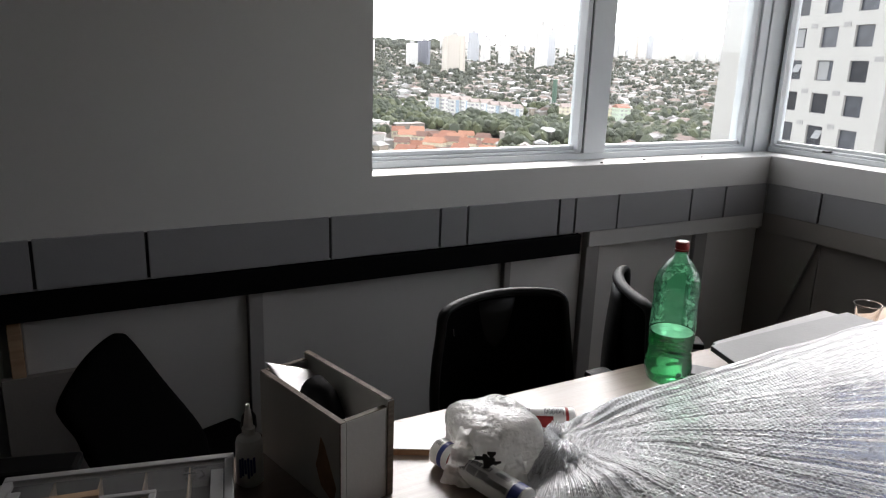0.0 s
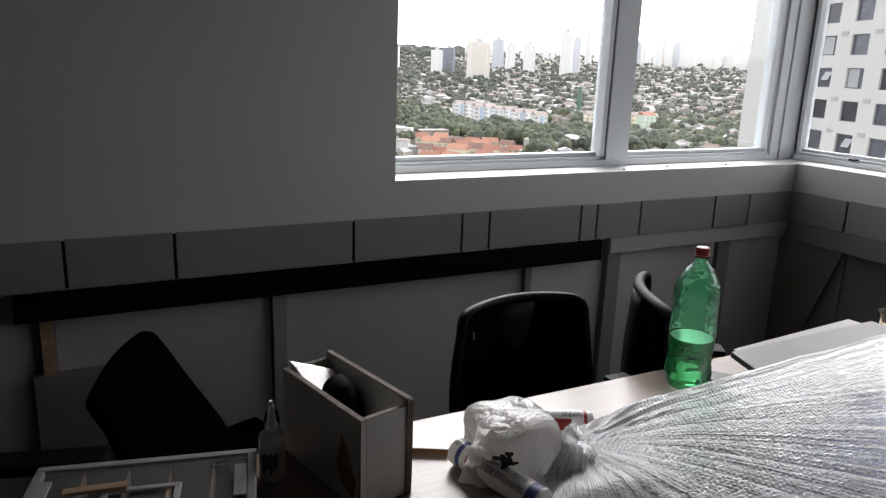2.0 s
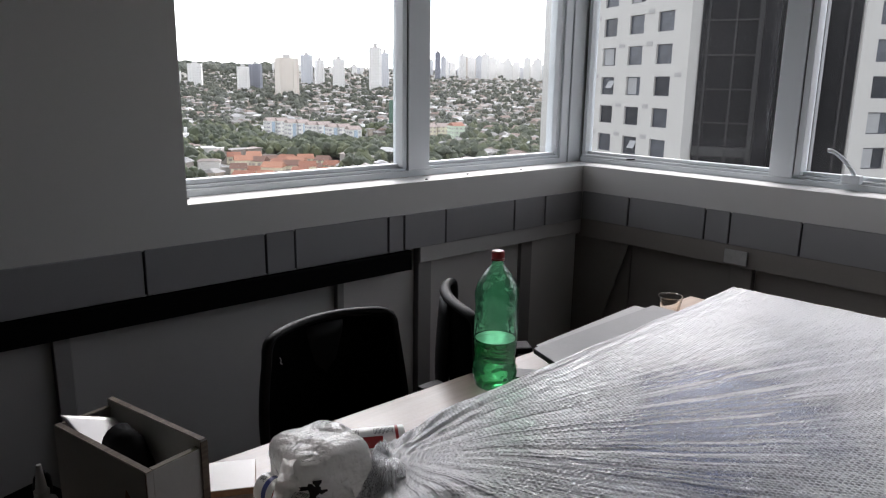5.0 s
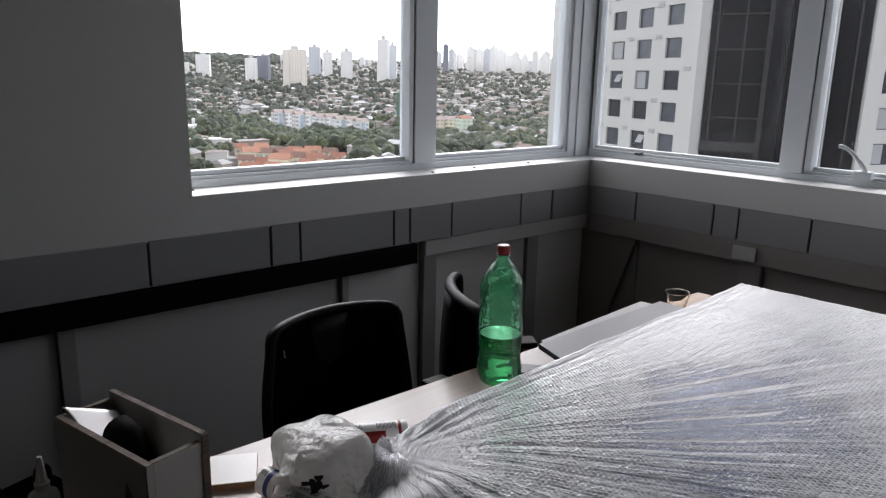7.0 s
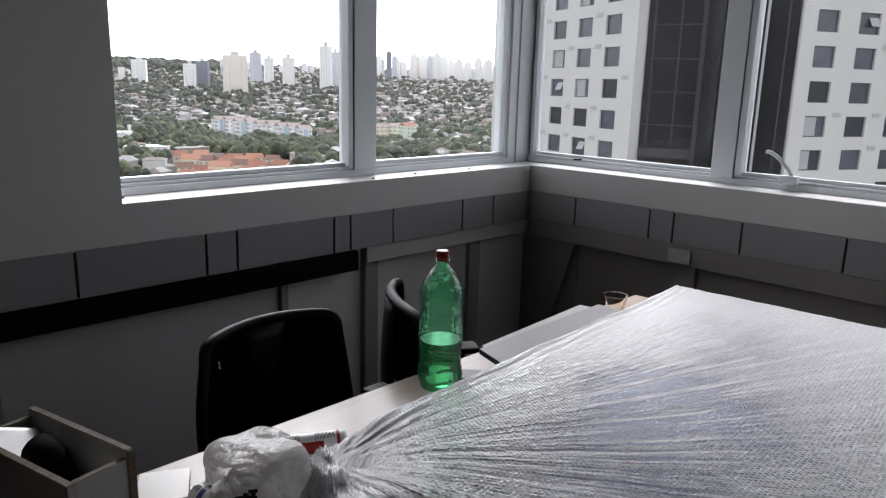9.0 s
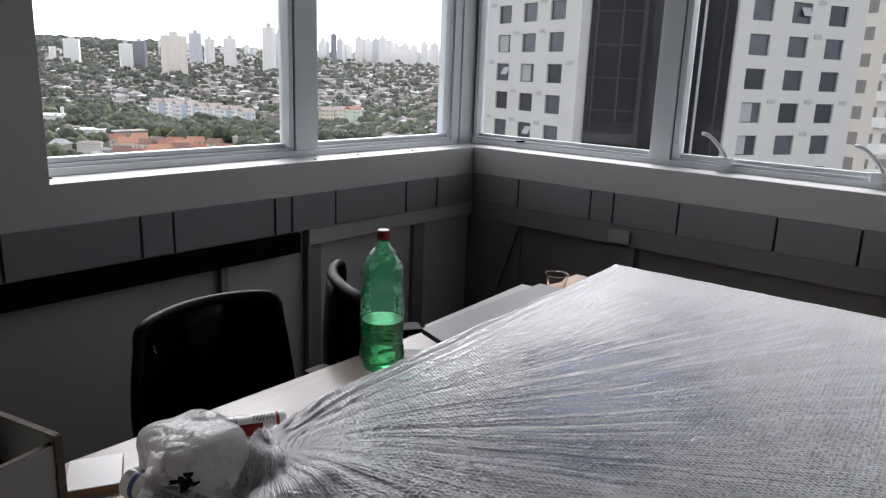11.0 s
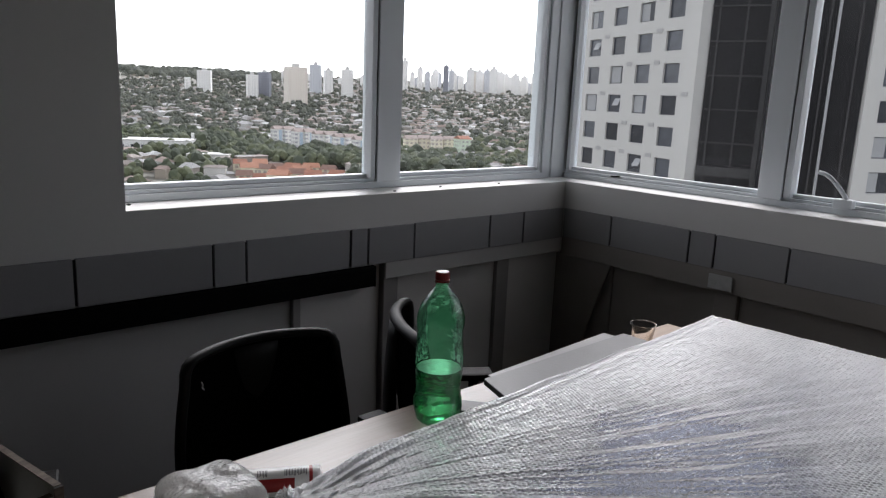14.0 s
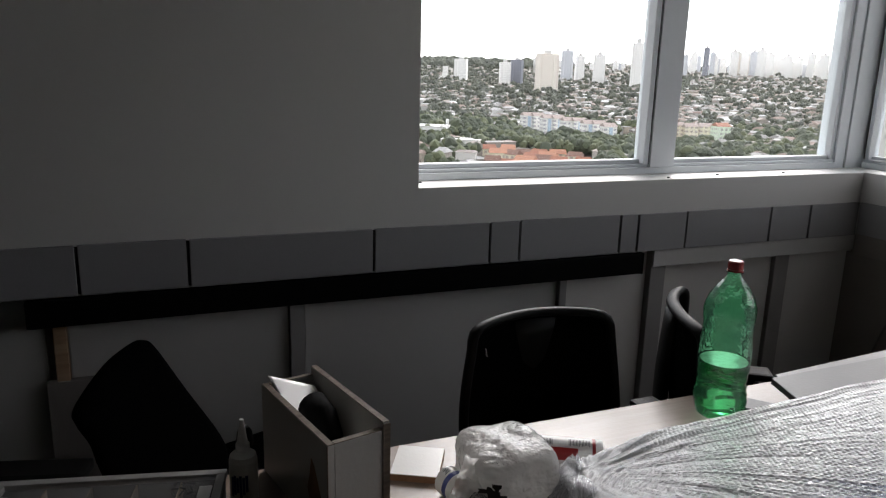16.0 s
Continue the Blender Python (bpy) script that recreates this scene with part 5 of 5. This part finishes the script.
def low_block(az, r, w, d, h, wall_mat, band=None, roof=ROOF_RED, label="white low-rise apartment block with a tiled roof", turn=0):
    x, y, z = at(az, r)
    t = thing("apartment_block", label, "building", pose(x, y, z - 2, 0, 0, -az + turn), group="low blocks below the tower")
    part("wall", boxes((-w / 2, w / 2, -d / 2, d / 2, 0, h)), wall_mat, t)
    if band:
        part("painted_bay", boxes((-w * 0.14, w * 0.14, -d / 2 - 0.5, -d / 2 - 0.02, 0, h - 0.6)), band, t, "pale blue bay")
    bm = bmesh.new()
    vs = [bm.verts.new(p) for p in ((-w / 2 - 0.5, -d / 2 - 0.5, h), (w / 2 + 0.5, -d / 2 - 0.5, h), (w / 2 + 0.5, d / 2 + 0.5, h), (-w / 2 - 0.5, d / 2 + 0.5, h), (-w / 2, 0, h + 2.4), (w / 2, 0, h + 2.4))]
    for f in ((0, 1, 5, 4), (2, 3, 4, 5), (1, 2, 5), (3, 0, 4), (3, 2, 1, 0)):
        bm.faces.new([vs[i] for i in f])
    part("roof", bm, roof, t)
    return t


BLOCK_WALL = floors_material("block_white", (0.76, 0.75, 0.72), (0.40, 0.40, 0.42), 2.9, 3.2)
BLOCK_GREEN = floors_material("block_green", (0.62, 0.72, 0.58), (0.40, 0.42, 0.38), 2.9, 3.2)
BLOCK_CREAM = floors_material("block_cream", (0.74, 0.68, 0.54), (0.42, 0.38, 0.34), 2.9, 3.2)
for k in range(9):
    low_block(28.4 + 0.78 * k, 572 + 8 * (k % 2) - 9 * k, 8.6, 9, 15, BLOCK_WALL, BLOCK_BLUE if k % 3 != 1 else None, roof=ROOF_PALE, turn=22)
for k in range(4):
    low_block(38.6 + 1.0 * k, 545 + 6 * (k % 2), 9, 9, 13.5, BLOCK_CREAM, None, roof=ROOF_PALE, label="cream low-rise apartment block with a tiled roof", turn=15)
low_block(42.7, 540, 9, 12, 15, BLOCK_GREEN, None, label="pale green low-rise apartment block", turn=25)

# terracotta-roofed terraces
TERRACE_ROOFS = [ROOF_RED, material("orange_roof_tiles", (0.37, 0.18, 0.115), 0.9, vary=0.3, scale=0.4, fine=2, bump=0), material("weathered_roof_tiles", (0.19, 0.11, 0.085), 0.9, vary=0.35, scale=0.4, fine=2, bump=0)]
for row, (r, shift) in enumerate(((412, 0.0), (388, 0.6), (362, 0.2), (338, 0.8), (316, 0.4))):
    for k in range(6):
        low_block(25.6 + shift + 1.35 * k + RNG.uniform(-0.15, 0.15), r + RNG.uniform(-5, 5) - 2 * k, RNG.uniform(7, 10), RNG.uniform(6, 9), RNG.uniform(3.6, 6.8), BLOCK_CREAM, None, roof=TERRACE_ROOFS[(row + k) % 3], label="terraced house with a terracotta tiled roof", turn=RNG.uniform(-30, 10))

# white works buildings among trees
WORKS = material("white_render", (0.76, 0.76, 0.74), 0.8, vary=0.06, scale=0.2, bump=0)
DARK_GLASS = material("dark_window_glass", (0.035, 0.04, 0.048), 0.08, vary=0.3, scale=0.5, bump=0, spec=0.22)
dn, dl = DARK_GLASS.node_tree.nodes, DARK_GLASS.node_tree.links
# tone and mottle differ by pane: varied reflections put into the colour
own, shade, spots, spotmix = dn.new("ShaderNodeObjectInfo"), dn.new("ShaderNodeValToRGB"), dn.new("ShaderNodeTexNoise"), dn.new("ShaderNodeMix")
shade.color_ramp.elements[0].color, shade.color_ramp.elements[1].color = (0.018, 0.02, 0.026, 1), (0.10, 0.11, 0.13, 1)
spots.inputs["Scale"].default_value, spots.inputs["Detail"].default_value = 1.1, 6
spotmix.data_type, spotmix.blend_type = 'RGBA', 'OVERLAY'
spotmix.inputs[0].default_value = 0.9
dl.new(own.outputs["Random"], shade.inputs["Fac"])
dl.new(shade.outputs[0], spotmix.inputs[6])
dl.new(spots.outputs["Fac"], spotmix.inputs[7])
dl.new(spotmix.outputs[2], dn["Principled BSDF"].inputs["Base Color"])
for az, r, w, d, h, n in ((15.4, 470, 26, 18, 12, 5), (19.4, 505, 50, 24, 10, 8), (23.4, 425, 22, 14, 8.5, 4), (15.2, 570, 50, 20, 6, 6)):
    x, y, z = at(az, r)
    t = thing("works_building", "flat-roofed white commercial building among trees", "building", pose(x, y, z - 1, 0, 0, -az - 12), group="flat-roofed commercial buildings")
    part("wall", boxes((-w / 2, w / 2, -d / 2, d / 2, 0, h)), WORKS, t)
    part("roof", boxes((-w / 2 - 0.3, w / 2 + 0.3, -d / 2 - 0.3, d / 2 + 0.3, h, h + 0.7)), TOWER_CAP, t)
    for k in range(n):
        for q in range(2):
            x0 = -w / 2 + (k + 0.5) * w / n
            part("window", boxes((x0 - 1.1, x0 + 1.1, -d / 2 - 0.12, -d / 2 - 0.02, h * 0.25 + q * h * 0.36, h * 0.25 + q * h * 0.36 + 1.5)), DARK_GLASS, t)
mast = thing("water_tower", "slim white water tower beside the works", "water tower", pose(*at(22.2, 520)))
part("shaft", lathe([(0.8, 0), (0.8, 9), (1.1, 9.2), (1.1, 12.5), (0.8, 12.7)], 14), WORKS, mast)
pole = thing("green_tower", "slim dark green mast among the houses", "tower", pose(*at(37.6, 640)))
part("shaft", lathe([(2.0, 0), (2.0, 26), (1.6, 26.1)], 12), material("dark_green_paint", (0.10, 0.17, 0.13), 0.7), pole)

# ---- the white tower with square windows ----
STONE = material("white_cladding", (0.50, 0.495, 0.48), 0.65, vary=0.11, scale=0.45, fine=3, bump=0.05)
STONE_SIDE = material("grey_cladding", (0.55, 0.55, 0.54), 0.65, vary=0.05, scale=0.25, fine=3, bump=0.05)
FRAME_DARK = material("dark_window_frame", (0.08, 0.08, 0.09), 0.4, bump=0)
PATCH = material("vent_grille", (0.36, 0.36, 0.355), 0.7, bump=0)
BLIND = material("pale_blind", (0.34, 0.35, 0.36), 0.8, vary=0.2, scale=1, bump=0)
STOREY = 3.1


def wing(label, origin, along, columns, pitch, before, after, z0, storeys, first_row, depth=9.0):
    """A wing: wall slab with window reveals. origin: the first column's middle; along: unit vector; the face looks to the left of it, towards the room."""
    ax = Vector((*along, 0)).normalized()
    out = Vector((-ax.y, ax.x, 0))
    if out.dot(Vector((*origin, 0))) > 0:
        out = -out
    m = Matrix(((ax.x, -out.x, 0, origin[0]), (ax.y, -out.y, 0, origin[1]), (0, 0, 1, z0), (0, 0, 0, 1)))
    t = thing("office_tower_wing", label, "building", m, group="wings of the white tower")
    h = storeys * STOREY
    W, H = 2.52, 1.9
    right = pitch * (columns - 1) + after
    # wall: piers between columns and spandrels between windows, one mesh
    bm = bmesh.new()
    xs = [-before] + [c * pitch + s * W / 2 for c in range(columns) for s in (-1, 1)] + [right]
    for a, b in zip(xs[::2], xs[1::2]):
        box(bm, a, b, 0, depth, 0, h)
    for c in range(columns):
        a, b = c * pitch - W / 2, c * pitch + W / 2
        box(bm, a, b, 0.35, depth, 0, h)
        prev = 0
        for r in range(storeys):
            lo = first_row + r * STOREY
            box(bm, a, b, 0, 0.35, prev, lo)
            prev = lo + H
        box(bm, a, b, 0, 0.35, prev, h)
    part("wall", bm, STONE, t)
    rng = random.Random(int(origin[0] * 10))
    for c in range(columns):
        for r in range(storeys):
            lo = first_row + r * STOREY
            if lo < 24:
                continue
            x = c * pitch
            w = part("window", boxes((x - W / 2 + 0.06, x + W / 2 - 0.06, 0.24, 0.34, lo + 0.06, lo + H - 0.06)), DARK_GLASS, t)
            part("frame", boxes((x - W / 2, x - W / 2 + 0.06, 0.2, 0.349, lo, lo + H), (x + W / 2 - 0.06, x + W / 2, 0.2, 0.349, lo, lo + H), (x - W / 2 + 0.06, x + W / 2 - 0.06, 0.2, 0.349, lo, lo + 0.06), (x - W / 2 + 0.06, x + W / 2 - 0.06, 0.2, 0.349, lo + H - 0.06, lo + H)), FRAME_DARK, w)
            k = rng.random()
            if k < 0.16:
                q = rng.uniform(0.3, 0.9)
                part("blind", boxes((x - W / 2 + 0.08, x - W / 2 + 0.08 + (W - 0.16) * q, 0.215, 0.235, lo + 0.1, lo + H - 0.1)), BLIND, w, "pale blind")
            elif k < 0.30:
                bm = bmesh.new()
                box(bm, 0, W * 0.45, -0.03, 0, -0.9, 0, pose(x, 0.2, lo + H - 0.4, -28, 0, 0))
                part("open_sash", bm, BLIND, w, "tilted-open sash")
            if rng.random() < 0.55:
                part("grille", boxes((x + pitch / 2 - 0.5, x + pitch / 2 + 0.5, -0.05, -0.002, lo + H - 0.1, lo + H + 0.35)), PATCH, t, "small grey vent grille")
    return t, m, right, h


BASE = -42.0
CORE_GLASS = material("smoked_core_glass", (0.012, 0.012, 0.014), 0.3, vary=0.6, scale=0.12, fine=0.6, bump=0, spec=0.08)
LEDGE = material("core_ledge", (0.026, 0.026, 0.028), 0.6, vary=0.4, scale=0.4, bump=0)
w1, m1, r1, h1 = wing("white-clad office tower wing with rows of square dark windows", (71.26, 55.56), (math.cos(radians(-111.7)), math.sin(radians(-111.7))), 4, 4.86, 2.5, 3.75, BASE, 26, 2.42)
part("glazed_strip", boxes((-5.15, -2.51, 1.2, 9, 0, h1)), DARK_GLASS, w1, "dark glazed strip")
part("end_fin", boxes((-10.6, -5.16, 0, 9, 0, h1)), STONE, w1, "blank white end wall")
w2, m2, r2, h2 = wing("white-clad office tower wing with rows of larger dark windows", (72.84, 24.38), (math.cos(radians(-26)), math.sin(radians(-26))), 3, 4.922, 2.9, 4.0, BASE, 26, 2.57)
# the dark glazed notch between the wings
a, b = m1 @ Vector((r1, 1.25, 0)), m2 @ Vector((-2.9, 0.4, 0))
mid, dv = (a + b) / 2, (b - a)
notch = thing("glazed_core", "dark glass core between the two white wings", "building", pose(mid.x, mid.y, BASE, 0, 0, math.degrees(math.atan2(dv.y, dv.x))))
L = dv.length
part("glazing", boxes((-L / 2, L / 2, -0.2, 0.2, 0, h1)), CORE_GLASS, notch)
for k in range(5):
    x = -L / 2 + (0.3, 1.4, 3.6, 4.5, 5.6)[k] * L / 6
    part("glazing_bar", boxes((x - 0.08, x + 0.08, -0.36, -0.262, 0, h1)), LEDGE, notch)
part("shaft", boxes((-0.08 * L, 0.02 * L, -1.6, -0.37, 0, h1 - 6)), CORE_GLASS, notch, "dark service shaft")
# a lighter strip reflected in the dark glass, built as a solid
part("light_pier", boxes((-0.12 * L, -0.085 * L, -1.0, -0.37, 0, h1)), LEDGE, notch, "grey strip built for a reflection beside the shaft")
for k in range(8, 24):
    part("floor_ledge", boxes((-L / 2, -0.125 * L, -0.36, -0.21, k * STOREY, k * STOREY + (0.9 if k in (12, 18) else 0.12))), LEDGE, notch)
# two pale rods added for wavy reflections in the glass
for x in (0.14, 0.30):
    part("downpipe", lathe([(0.13, 0.0), (0.13, h1)], 10, None, pose(x * L, -0.55, 0)), BLIND, notch, "pale rod built for a wavy reflection in the glass", smooth=True)
# balconied block further off
bal = thing("balcony_block", "beige apartment block with stacked balconies", "building", pose(106, 14.5, BASE, 0, 0, -25))
part("wall", boxes((-9, 16, 0, 14, 0, 95)), floors_material("beige_render", (0.62, 0.59, 0.54), (0.22, 0.21, 0.20), 3.0, 4.0), bal)
for k in range(30):
    for x in (-7, 0, 7):
        part("balcony", boxes((x - 2.4, x + 2.4, -1.5, -0.01, k * 3.0, k * 3.0 + 1.1)), WORKS, bal)
